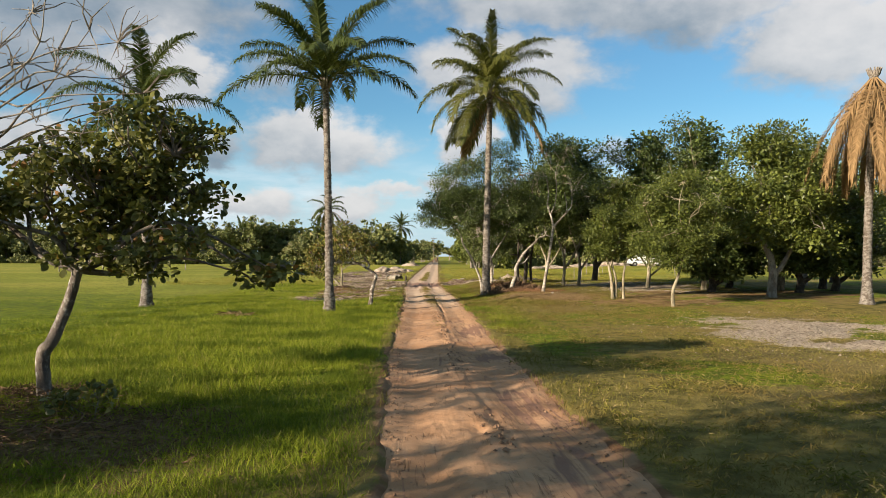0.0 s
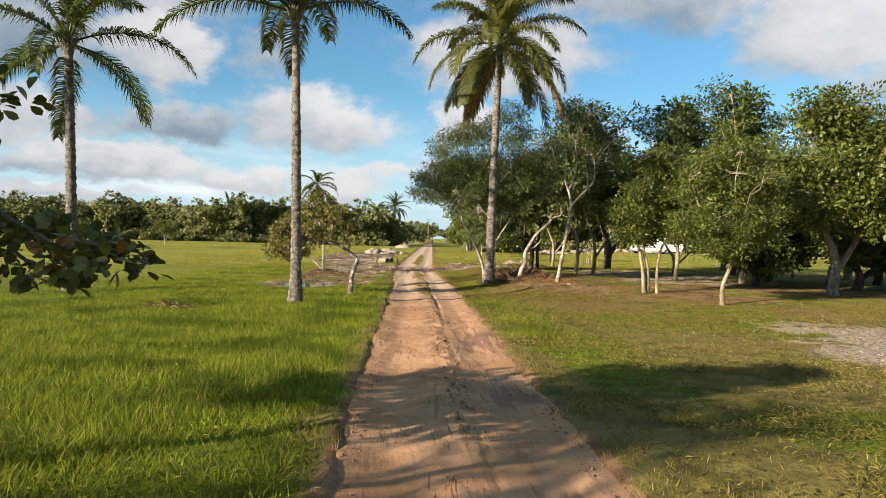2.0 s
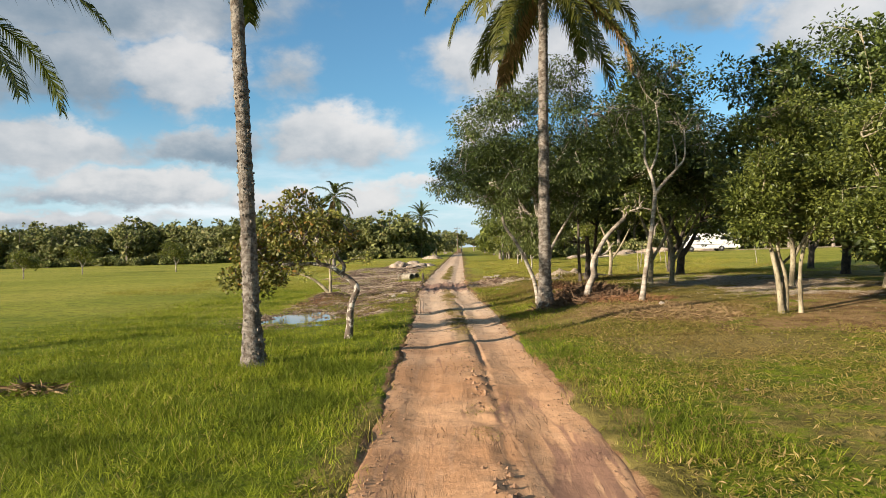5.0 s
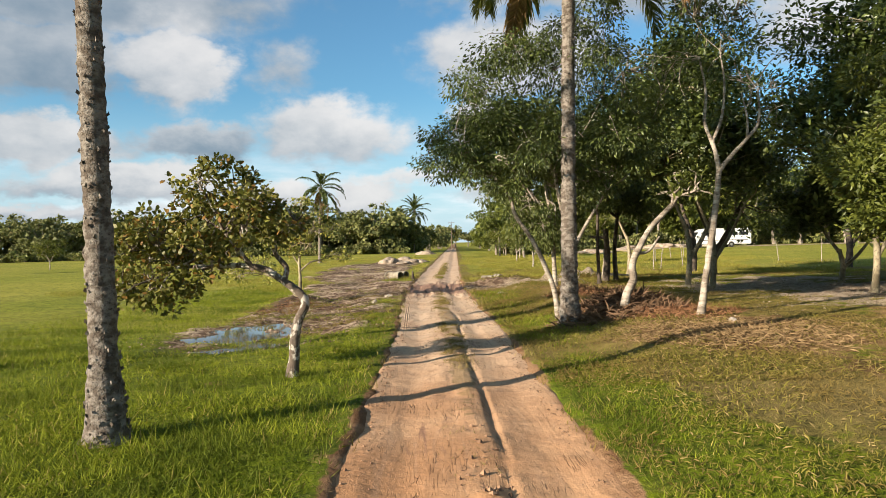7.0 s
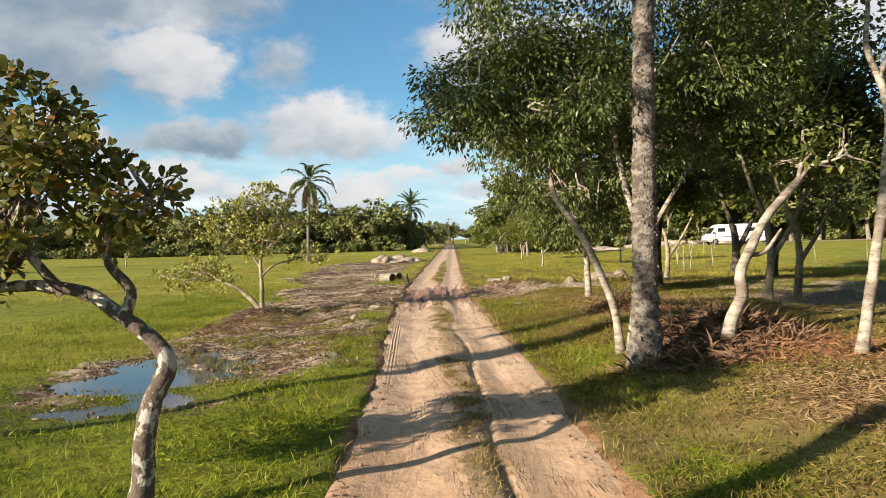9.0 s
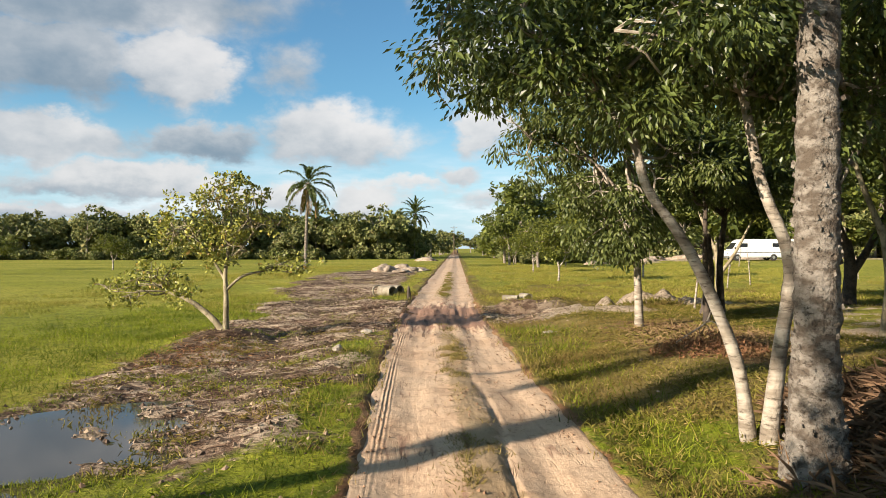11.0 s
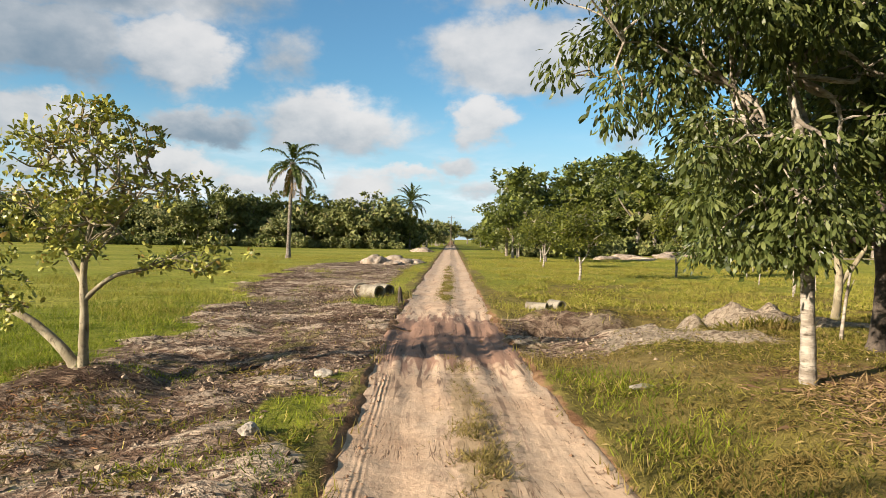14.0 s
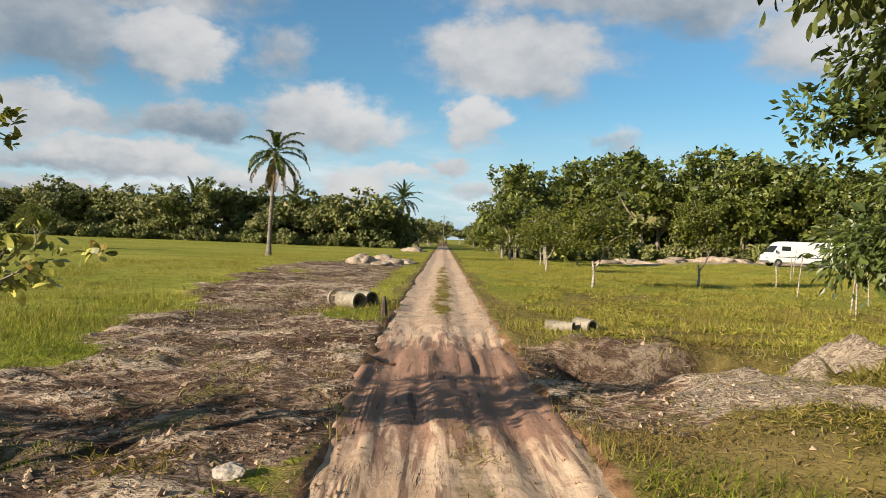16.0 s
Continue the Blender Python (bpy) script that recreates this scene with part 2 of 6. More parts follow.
M["rubble"] = material("sandy lumps", lambda g, p, c: g.mix(c, (0.24, 0.18, 0.125), (0.50, 0.415, 0.315)), 0.95)
M["crumb"] = material("earth crumbs", lambda g, p, c: g.mix(c, (0.15, 0.082, 0.045), (0.33, 0.20, 0.115)), 0.95)
M["wood"] = material("weathered post wood", two_scale((0.12, 0.085, 0.055), (0.22, 0.17, 0.12), (0.07, 0.05, 0.035), 5.0, 25.0, (1, 1, 0.2)), 0.9, 0.008, 30.0)
M["white_paint"] = material("white vehicle paint", two_scale((0.74, 0.74, 0.72), (0.80, 0.80, 0.78), (0.66, 0.64, 0.60), 0.7, 6.0), 0.3, coat=0.5)
M["glass_dark"] = material("tinted glass", lambda g, p, c: (0.02, 0.022, 0.024), 0.06)
M["rubber"] = material("black rubber", two_scale((0.02, 0.02, 0.02), (0.035, 0.033, 0.03), (0.06, 0.05, 0.04), 4.0, 20.0), 0.85)
M["steel"] = material("dull steel", two_scale((0.40, 0.40, 0.40), (0.5, 0.5, 0.5), (0.3, 0.28, 0.26), 3.0, 12.0), 0.45, metal=0.8)
M["water"] = material("still muddy water", lambda g, p, c: g.mix(g.noise(p, 0.8), (0.035, 0.030, 0.022), (0.06, 0.052, 0.04)), 0.05, 0.0)


def ground_material():
    m = bpy.data.materials.new("meadow ground")
    m.use_nodes = True
    g = Graph(m.node_tree)
    place = g.node("ShaderNodeTexCoord").outputs["Object"]
    marks = {}
    for k in ("mud", "sand", "dry", "wet_or_shade", "verge", "ridge", "sere", "litter"):
        a = g.node("ShaderNodeAttribute")
        a.attribute_name = k
        marks[k] = a.outputs["Fac"]
    patch = g.noise(place, 0.16, 4.0)
    clump = g.noise(place, 1.7, 5.0, 0.6)
    grain = g.noise(place, 14.0, 5.0, 0.65)
    streak = g.noise(g.scaled(place, (0.35, 1.3, 1)), 1.1, 5.0, 0.6)
    green = g.mix(g.step(patch, 0.35, 0.65), (0.135, 0.190, 0.006), (0.205, 0.232, 0.011))
    green = g.mix(g.step(clump, 0.35, 0.62), (0.085, 0.115, 0.010), green)
    broad = g.noise(g.scaled(place, (0.03, 0.11, 1)), 1.0, 4.0, 0.6)
    green = g.mix(g.math("MULTIPLY", g.step(broad, 0.50, 0.64), 0.45), green, (0.070, 0.095, 0.012))
    green = g.mix(g.math("MULTIPLY", g.step(broad, 0.42, 0.30), 0.5), green, (0.26, 0.225, 0.040))
    green = g.mix(g.math("MULTIPLY", g.step(streak, 0.55, 0.75), 0.5), green, (0.200, 0.195, 0.040))
    green = g.mix(g.math("MULTIPLY", marks["sere"], g.step(clump, 0.30, 0.6, 0.45, 0.9)), green, g.mix(g.step(broad, 0.38, 0.6), (0.40, 0.355, 0.064), (0.27, 0.275, 0.036)))
    blade = g.noise(g.scaled(place, (1, 0.7, 1)), 34.0, 4.0, 0.7)
    green = g.mix(g.math("MULTIPLY", g.step(blade, 0.48, 0.66), 0.65), green, (0.075, 0.088, 0.010))
    green = g.mix(g.math("MULTIPLY", g.step(grain, 0.54, 0.68), 0.55), green, (0.30, 0.255, 0.065))
    tuft = g.noise(g.scaled(place, (1, 0.8, 1), (5, 2, 0)), 6.5, 4.0, 0.6)
    green = g.mix(g.math("MULTIPLY", g.step(tuft, 0.50, 0.64), 0.6), green, (0.050, 0.064, 0.007))
    dry = g.mix(g.step(clump, 0.36, 0.62), (0.110, 0.092, 0.024), (0.225, 0.178, 0.050))
    dry = g.mix(g.math("MULTIPLY", g.step(patch, 0.47, 0.63), 0.55), dry, (0.24, 0.175, 0.070))
    dry = g.mix(g.math("MULTIPLY", g.step(grain, 0.56, 0.7), 0.5), dry, (0.085, 0.06, 0.03))
    ribs = g.noise(g.scaled(place, (1.0, 1.5, 1)), 3.6, 5.0, 0.6, 0.7)
    clots = g.noise(g.scaled(place, (1.0, 1.8, 1), (2, 5, 0)), 8.0, 4.0, 0.6, 0.8)
    soaked = g.noise(g.scaled(place, (0.7, 1.0, 1), (3, 9, 0)), 0.42, 4.0, 0.55)
    mud = g.mix(g.step(ribs, 0.44, 0.58), (0.140, 0.088, 0.058), (0.345, 0.248, 0.172))
    mud = g.mix(g.math("MULTIPLY", g.step(g.math("ADD", g.math("MULTIPLY", marks["ridge"], 0.5), g.math("ADD", ribs, g.math("MULTIPLY", clots, 0.5))), 1.04, 1.20), 0.85), mud, (0.56, 0.44, 0.315))
    mud = g.mix(g.math("MULTIPLY", g.step(soaked, 0.50, 0.60), 0.85), mud, g.mix(g.step(ribs, 0.48, 0.66), (0.056, 0.032, 0.020), (0.180, 0.112, 0.068)))
    mud = g.mix(g.math("MULTIPLY", g.step(g.noise(g.scaled(place, (1, 1, 1), (7, 3, 0)), 0.7, 5.0, 0.65), 0.54, 0.64), 0.5), mud, (0.160, 0.145, 0.045))
    mud = g.mix(g.math("MULTIPLY", g.step(clots, 0.44, 0.34), 0.6), mud, (0.048, 0.030, 0.020))
    sand = g.mix(g.step(clots, 0.38, 0.54), (0.235, 0.175, 0.120), (0.48, 0.39, 0.285))
    sand = g.mix(g.math("MULTIPLY", g.step(grain, 0.55, 0.68), 0.4), sand, (0.22, 0.165, 0.11))

    def edge(k):
        return g.step(g.math("ADD", marks[k], g.math("MULTIPLY", g.math("SUBTRACT", g.noise(place, 2.4, 5.0, 0.65), 0.5), 0.9)), 0.38, 0.58)

    c = g.mix(edge("dry"), green, dry)
    brown = g.mix(g.step(clump, 0.36, 0.62), (0.140, 0.078, 0.036), (0.285, 0.180, 0.086))
    brown = g.mix(g.math("MULTIPLY", g.step(grain, 0.54, 0.68), 0.6), brown, (0.36, 0.26, 0.14))
    c = g.mix(g.math("MULTIPLY", edge("litter"), 0.9), c, brown)
    c = g.mix(edge("mud"), c, mud)
    c = g.mix(edge("verge"), c, g.mix(g.step(clump, 0.38, 0.6), (0.175, 0.092, 0.045), (0.315, 0.185, 0.098)))
    c = g.mix(edge("sand"), c, sand)
    c = g.mix(g.math("MULTIPLY", marks["wet_or_shade"], 0.7), c, (0.05, 0.035, 0.024))
    shade = g.node("ShaderNodeBsdfPrincipled")
    g.put(shade.inputs["Base Color"], c)
    shade.inputs["Roughness"].default_value = 0.95
    shade.inputs["Specular IOR Level"].default_value = 0.1
    b = g.node("ShaderNodeBump")
    b.inputs["Distance"].default_value = 0.06
    rough = g.math("ADD", g.noise(place, 5.0, 6.0, 0.7), g.math("MULTIPLY", grain, 0.35))
    g.put(b.inputs["Height"], g.math("ADD", g.math("ADD", g.math("MULTIPLY", rough, g.math("ADD", 0.9, marks["sand"])), g.math("MULTIPLY", marks["sand"], g.math("MULTIPLY", clots, 2.6))), g.math("MULTIPLY", marks["mud"], g.math("ADD", g.math("MULTIPLY", ribs, 3.4), g.math("MULTIPLY", clots, 1.6)))))
    g.put(shade.inputs["Normal"], b.outputs[0])
    out = g.node("ShaderNodeOutputMaterial")
    g.put(out.inputs[0], shade.outputs[0])
    return m


def road_material():
    m = bpy.data.materials.new("sandy dirt track")
    m.use_nodes = True
    g = Graph(m.node_tree)
    place = g.node("ShaderNodeTexCoord").outputs["Object"]
    marks = {}
    for k in ("across", "wet_or_shade", "weeds", "pale", "tread", "churn"):
        a = g.node("ShaderNodeAttribute")
        a.attribute_name = k
        marks[k] = a.outputs["Fac"]
    comb = g.node("ShaderNodeCombineXYZ")
    xyz = g.node("ShaderNodeSeparateXYZ")
    g.put(xyz.inputs[0], place)
    g.put(comb.inputs[0], marks["across"])
    g.put(comb.inputs[1], xyz.outputs[1])
    lane = comb.outputs[0]
    ruts = g.noise(g.scaled(lane, (2.6, 0.30, 1)), 1.0, 4.0, 0.55, 1.2)
    patch = g.noise(place, 0.55, 4.0)
    grain = g.noise(place, 22.0, 5.0, 0.7)
    lump = g.noise(place, 3.5, 4.0, 0.55)
    c = g.mix(g.step(patch, 0.36, 0.64), (0.405, 0.212, 0.100), (0.515, 0.296, 0.155))
    c = g.mix(g.math("MULTIPLY", marks["pale"], g.step(patch, 0.25, 0.7, 0.65, 1.0)), c, (0.575, 0.420, 0.285))
    c = g.mix(g.math("MULTIPLY", g.step(ruts, 0.54, 0.74), 0.2), c, (0.19, 0.10, 0.055))
    c = g.mix(g.math("MULTIPLY", g.step(lump, 0.54, 0.70), 0.35), c, (0.20, 0.11, 0.062))
    c = g.mix(g.math("MULTIPLY", g.step(grain, 0.54, 0.72), 0.16), c, (0.50, 0.36, 0.24))
    drawn = g.noise(g.scaled(lane, (5.0, 0.5, 1)), 1.0, 2.5, 0.5, 1.4)
    c = g.mix(g.math("MULTIPLY", g.step(drawn, 0.58, 0.74), 0.14), c, (0.215, 0.125, 0.075))
    c = g.mix(g.math("MULTIPLY", g.step(drawn, 0.45, 0.30), 0.10), c, (0.53, 0.40, 0.29))
    crack = g.noise(g.scaled(lane, (7.0, 0.55, 1), (3, 1, 0)), 1.0, 3.0, 0.6, 0.8)
    split = g.math("MULTIPLY", g.step(g.math("ABSOLUTE", g.math("SUBTRACT", crack, 0.5)), 0.012, 0.003), g.step(g.noise(place, 0.9, 3.0), 0.50, 0.60))
    c = g.mix(g.math("MULTIPLY", split, 0.6), c, (0.13, 0.072, 0.042))
    clot = g.step(g.noise(place, 9.0, 4.0, 0.65), 0.58, 0.66)
    c = g.mix(g.math("MULTIPLY", clot, 0.35), c, (0.22, 0.125, 0.07))
    rib = g.math("MULTIPLY", marks["tread"], g.math("SINE", g.math("ADD", g.math("MULTIPLY", marks["across"], 88.0), g.math("MULTIPLY", lump, 3.0))))
    c = g.mix(g.step(rib, 0.2, 0.7, 0.0, 0.5), c, (0.16, 0.09, 0.052))
    damp = g.step(g.math("ADD", marks["wet_or_shade"], g.math("MULTIPLY", g.math("SUBTRACT", drawn, 0.5), 2.2)), 0.3, 0.75)
    c = g.mix(g.math("MULTIPLY", damp, 0.85), c, (0.235, 0.125, 0.082))
    streak = g.step(g.noise(g.scaled(lane, (5.5, 0.42, 1), (1, 5, 0)), 1.0, 3.0, 0.5, 0.6), 0.59, 0.66)
    c = g.mix(g.math("MULTIPLY", g.math("MULTIPLY", streak, marks["churn"]), 0.8), c, (0.105, 0.058, 0.038))
    weeds = g.step(g.math("ADD", marks["weeds"], g.math("MULTIPLY", g.math("SUBTRACT", lump, 0.5), 1.5)), 0.45, 0.7)
    c = g.mix(g.math("MULTIPLY", weeds, 0.5), c, (0.20, 0.150, 0.060))
    shade = g.node("ShaderNodeBsdfPrincipled")
    g.put(shade.inputs["Base Color"], c)
    shade.inputs["Roughness"].default_value = 0.93
    shade.inputs["Specular IOR Level"].default_value = 0.25
    b = g.node("ShaderNodeBump")
    b.inputs["Distance"].default_value = 0.03
    g.put(b.inputs["Height"], g.math("ADD", g.math("SUBTRACT", g.math("ADD", g.math("ADD", g.math("MULTIPLY", ruts, 0.6), lump), g.math("MULTIPLY", grain, 0.3)), g.math("MULTIPLY", split, 0.8)), g.math("MULTIPLY", rib, -0.35)))
    g.put(shade.inputs["Normal"], b.outputs[0])
    out = g.node("ShaderNodeOutputMaterial")
    g.put(out.inputs[0], shade.outputs[0])
    return m


# ---- mesh words ----
class Soup:
    """Collects triangles and quads quickly and becomes one mesh."""

    def __init__(self):
        self.v, self.f, self.n = [], [], 0

    def add(self, verts, faces):
        verts, faces = np.asarray(verts, float).reshape(-1, 3), np.asarray(faces, int)
        self.v.append(verts)
        self.f.append(faces + self.n)
        self.n += len(verts)

    def mesh(self, name, smooth=False):
        me = bpy.data.meshes.new(name)
        v = np.concatenate(self.v)
        loops = np.concatenate([f.ravel() for f in self.f])
        sizes = np.concatenate([np.full(len(f), f.shape[1]) for f in self.f])
        me.vertices.add(len(v))
        me.vertices.foreach_set("co", v.ravel())
        me.loops.add(len(loops))
        me.loops.foreach_set("vertex_index", loops)
        me.polygons.add(len(sizes))
        me.polygons.foreach_set("loop_start", np.concatenate([[0], np.cumsum(sizes)[:-1]]))
        me.polygons.foreach_set("use_smooth", np.full(len(sizes), smooth))
        me.update(calc_edges=True)
        me.validate()
        return me


def from_bm(bm, name, smooth=False):
    me = bpy.data.meshes.new(name)
    bm.to_mesh(me)
    bm.free()
    if smooth:
        me.polygons.foreach_set("use_smooth", np.full(len(me.polygons), True))
    return me


def part(name, geo, mat, parent, label="", smooth=False, kind=""):
    me = geo.mesh(name, smooth) if isinstance(geo, Soup) else from_bm(geo, name, smooth) if isinstance(geo, bmesh.types.BMesh) else geo
    if not me.materials:
        me.materials.append(mat)
    ob = new(name, me)
    ob.parent = parent
    return tagged(ob, label, kind=kind)


def thing(name, label, category, at, group="", turn=0.0):
    ob = new(name)
    ob.empty_display_size = 0.2
    ob.matrix_basis = pose(*at, 0, 0, turn)
    return tagged(ob, label, category, group)


def unit(v):
    v = np.asarray(v, float)
    return v / np.maximum(np.linalg.norm(v, axis=-1, keepdims=True), 1e-9)


def smooth_line(points, steps=6):
    """A rounded line through the points (Catmull-Rom)."""
    p = np.asarray(points, float)
    p = np.concatenate([[2 * p[0] - p[1]], p, [2 * p[-1] - p[-2]]])
    out = []
    for a, b, c, d in zip(p, p[1:], p[2:], p[3:]):
        for s in np.linspace(0, 1, steps, endpoint=False):
            out.append(0.5 * (2 * b + (c - a) * s + (2 * a - 5 * b + 4 * c - d) * s * s + (3 * b - a - 3 * c + d) * s**3))
    return np.array(out + [p[-2]])


def tube(soup, line, radii, sides=8, rough=0.0, rng=None):
    line = np.asarray(line, float)
    radii = np.interp(np.linspace(0, 1, len(line)), np.linspace(0, 1, len(radii)), radii)
    ahead = unit(np.gradient(line, axis=0))
    side = unit(np.cross(ahead, (0.31, 0.9, 0.27)))
    up = np.cross(side, ahead)
    a = np.linspace(0, 2 * np.pi, sides, endpoint=False)
    r = radii[:, None] * np.ones((1, sides))
    if rough and rng is not None:
        r = r * (1 + rough * rng.standard_normal(r.shape))
    ring = line[:, None] + r[..., None] * (np.cos(a)[None, :, None] * side[:, None] + np.sin(a)[None, :, None] * up[:, None])
    n = len(line)
    i, j = np.meshgrid(np.arange(n - 1), np.arange(sides), indexing="ij")
    i, j, k = i.ravel(), j.ravel(), ((j + 1) % sides).ravel()
    soup.add(ring, np.stack([i * sides + j, i * sides + k, (i + 1) * sides + k, (i + 1) * sides + j], 1))
    soup.add([ring[-1].mean(0), *ring[-1]], [[0, 1 + s, 1 + (s + 1) % sides] for s in range(sides)])


def leaves(soup, at, way, size, width=0.45, fold=0.25, rng=None, broad=False, droop=0.0):
    """Many folded leaves at once: at, way (towards the tip), size: one row each."""
    n = len(at)
    way = unit(way)
    side = unit(np.cross(way, rng.standard_normal((n, 3)) * 0.7 + (0, 0, 1.0)))
    up = np.cross(side, way)
    s = np.asarray(size)[:, None]
    tip = at + way * s - up * s * droop
    if broad:
        rows = []
        for along, half in ((0.22, 0.24), (0.52, 0.46), (0.82, 0.42)):
            c = at + way * s * along - up * s * droop * along**2
            rows.append((c - side * s * width * half + up * s * fold * half * 0.6, c + side * s * width * half + up * s * fold * half * 0.6))
        v = np.stack([at, rows[0][0], rows[1][0], rows[2][0], tip, rows[2][1], rows[1][1], rows[0][1]], 1)
        base = (np.arange(n) * 8)[:, None]
        soup.add(v, np.concatenate([base + [1, 2, 6, 7], base + [2, 3, 5, 6]]))
        start = soup.n - n * 8
        soup.f.append(np.concatenate([base + [0, 1, 7], base + [3, 4, 5]]) + start)
    else:
        mid = at + way * s * 0.45 - up * s * (fold * 0.3 + droop * 0.3)
        v = np.stack([at, mid - side * s * width * 0.5 + up * s * fold * 0.5, tip, mid + side * s * width * 0.5 + up * s * fold * 0.5], 1)
        base = (np.arange(n) * 4)[:, None]
        soup.add(v, np.concatenate([base + [0, 1, 2], base + [0, 2, 3]]))

# ---- lie of the land ----
def lumps(x, y, size, seed):
    """Smooth random height, about -1 to 1, with lumps of that size in metres."""
    r = np.random.default_rng(seed)
    grid = r.uniform(-1, 1, (64, 64))
    u, v = np.asarray(x, float) / size, np.asarray(y, float) / size
    i, j = np.floor(u).astype(int), np.floor(v).astype(int)
    a, b = u - i, v - j
    a, b = a * a * (3 - 2 * a), b * b * (3 - 2 * b)
    g = lambda p, q: grid[p % 64, q % 64]
    return (g(i, j) * (1 - a) + g(i + 1, j) * a) * (1 - b) + (g(i, j + 1) * (1 - a) + g(i + 1, j + 1) * a) * b


def ramp(v, lo, hi):
    t = np.clip((np.asarray(v, float) - lo) / (hi - lo), 0, 1)
    return t * t * (3 - 2 * t)


def centre(y):
    """The middle of the track: a long gentle bend."""
    y = np.asarray(y, float)
    return 2.15 - 0.077 * y - 0.19 * np.exp(-(((y - 18.5) / 8.5) ** 2)) + 0.12 * np.exp(-(((y - 43) / 6.0) ** 2)) + 0.045 * np.logaddexp(0, (y - 63) / 5.0) * 5.0


def bell(x, y, cx, cy, rx, ry):
    return np.exp(-(((x - cx) / rx) ** 2 + ((y - cy) / ry) ** 2))


def ground_z(x, y):
    x, y = np.asarray(x, float), np.asarray(y, float)
    u = x - centre(y)
    z = 0.03 * lumps(x, y, 2.3, 1) + 0.07 * lumps(x, y, 9.0, 2) * ramp(np.abs(u), 2, 8)
    z = z + 0.40 * ramp(u, 2.0, 5.0) * ramp(y, 33, 44) * (1 - ramp(y, 60, 72))
    z = z - 0.26 * ramp(-u, 2.2, 5.5) * ramp(y, 38, 52) * (1 - ramp(y, 76, 100))
    rough = mud_mark(x, y)
    z = z + rough * (0.07 * lumps(x * 0.8 + y * 0.3, y * 1.4 - x * 0.2, 0.62, 3) + 0.045 * lumps(x, y, 1.3, 4) + 0.07 * lumps(x * 0.5 + y * 0.4, y * 1.3 - x * 0.3, 0.8, 5) + 0.06 * lumps(x * 0.9 - y * 0.3, y * 1.2 + x * 0.3, 0.36, 11))
    v = y + 0.18 * (x - 1) + 0.22 * lumps(x, y, 0.7, 24)
    z = z - 0.62 * ramp(v, 61.7, 63.2) * (1 - ramp(v, 64.6, 65.1)) * ramp(x, -0.8, 0.5) * (1 - ramp(x, 3.0, 5.2))
    z = z + 0.8 * ramp(x, 16, 32) * ramp(y, 95, 125)
    heap = 0.26 * bell(x, y, 0.4, 65.8, 0.7, 0.45) + 0.18 * bell(x, y, 1.9, 65.6, 0.9, 0.4) + 0.42 * bell(x, y, 3.3, 61.9, 0.8, 0.55) + 0.16 * bell(x, y, 4.1, 60.1, 1.1, 0.7) + 0.30 * bell(x, y, 4.4, 62.9, 1.0, 0.6)
    heap = heap + 0.34 * bell(x, y, 6.0, 63.3, 1.7, 0.8)
    z = z + 0.38 * bell(x, y, -8.7, 56.3, 1.5, 1.8)
    z = z + heap * (1 + 0.7 * lumps(x, y, 0.5, 8) + 0.4 * lumps(x, y, 1.0, 10) + 0.35 * lumps(x + 0.4 * y, y - 0.4 * x, 0.3, 19)) + 0.16 * bell(x, y, -1.2, 67.4, 0.5, 0.5)
    z = z - (0.27 + 0.12 * lumps(x, y, 0.9, 18)) * bell(x, y, -7.3, 44.2, 2.2, 3.7)
    z = z + sand_mark(x, y) * (0.10 * lumps(x + 0.3 * y, y - 0.3 * x, 0.45, 6) + 0.05 * lumps(x, y, 1.1, 7)) * ramp(np.abs(u), 1.5, 2.2)
    return z


def mud_mark(x, y):
    u = x - centre(y)
    outer = np.interp(y, [43, 47, 50, 54, 60, 66, 78, 84, 100, 118, 130], [-5.0, -8.2, -8.0, -8.8, -9.0, -11.0, -12.6, -14.5, -15.5, -13.8, -8.0])
    outer = outer + 1.1 * lumps(x, y, 3.2, 14) + 0.6 * lumps(x, y, 1.3, 15)
    m = ramp(x + 0.5 * lumps(x, y, 0.6, 85), outer - 1.8, outer + 1.2) * (1 - ramp(u, -1.9, -1.4)) * ramp(y, 42, 50) * (1 - ramp(y, 122, 132))
    m = m * (1 - np.clip(0.46 + 0.75 * lumps(x, y, 1.1, 16), 0, 1) * ramp(-u, 4.4, 2.0) * (1 - ramp(y, 56, 60)) * (u < 0))
    m = m * (1 - 0.9 * bell(x, y, -5.6, 73.5, 1.8, 3.0)) * (1 - 0.85 * ramp(-u, 4.0, 2.8) * ramp(y, 68.5, 72))
    m = m + 0.9 * bell(x, y, 0.4, 62.6, 2.6, 3.2) + 0.7 * bell(x, y, -4.3, 63.2, 1.4, 3.6) + 0.7 * bell(x, y, -8.6, 45.5, 1.6, 3.5) + 0.55 * bell(x, y, -5.4, 44.0, 1.2, 4.0)
    return np.clip(m * (1.15 + 0.6 * lumps(x, y, 2.6, 9) + 0.35 * lumps(x, y, 0.9, 17)), 0, 1)


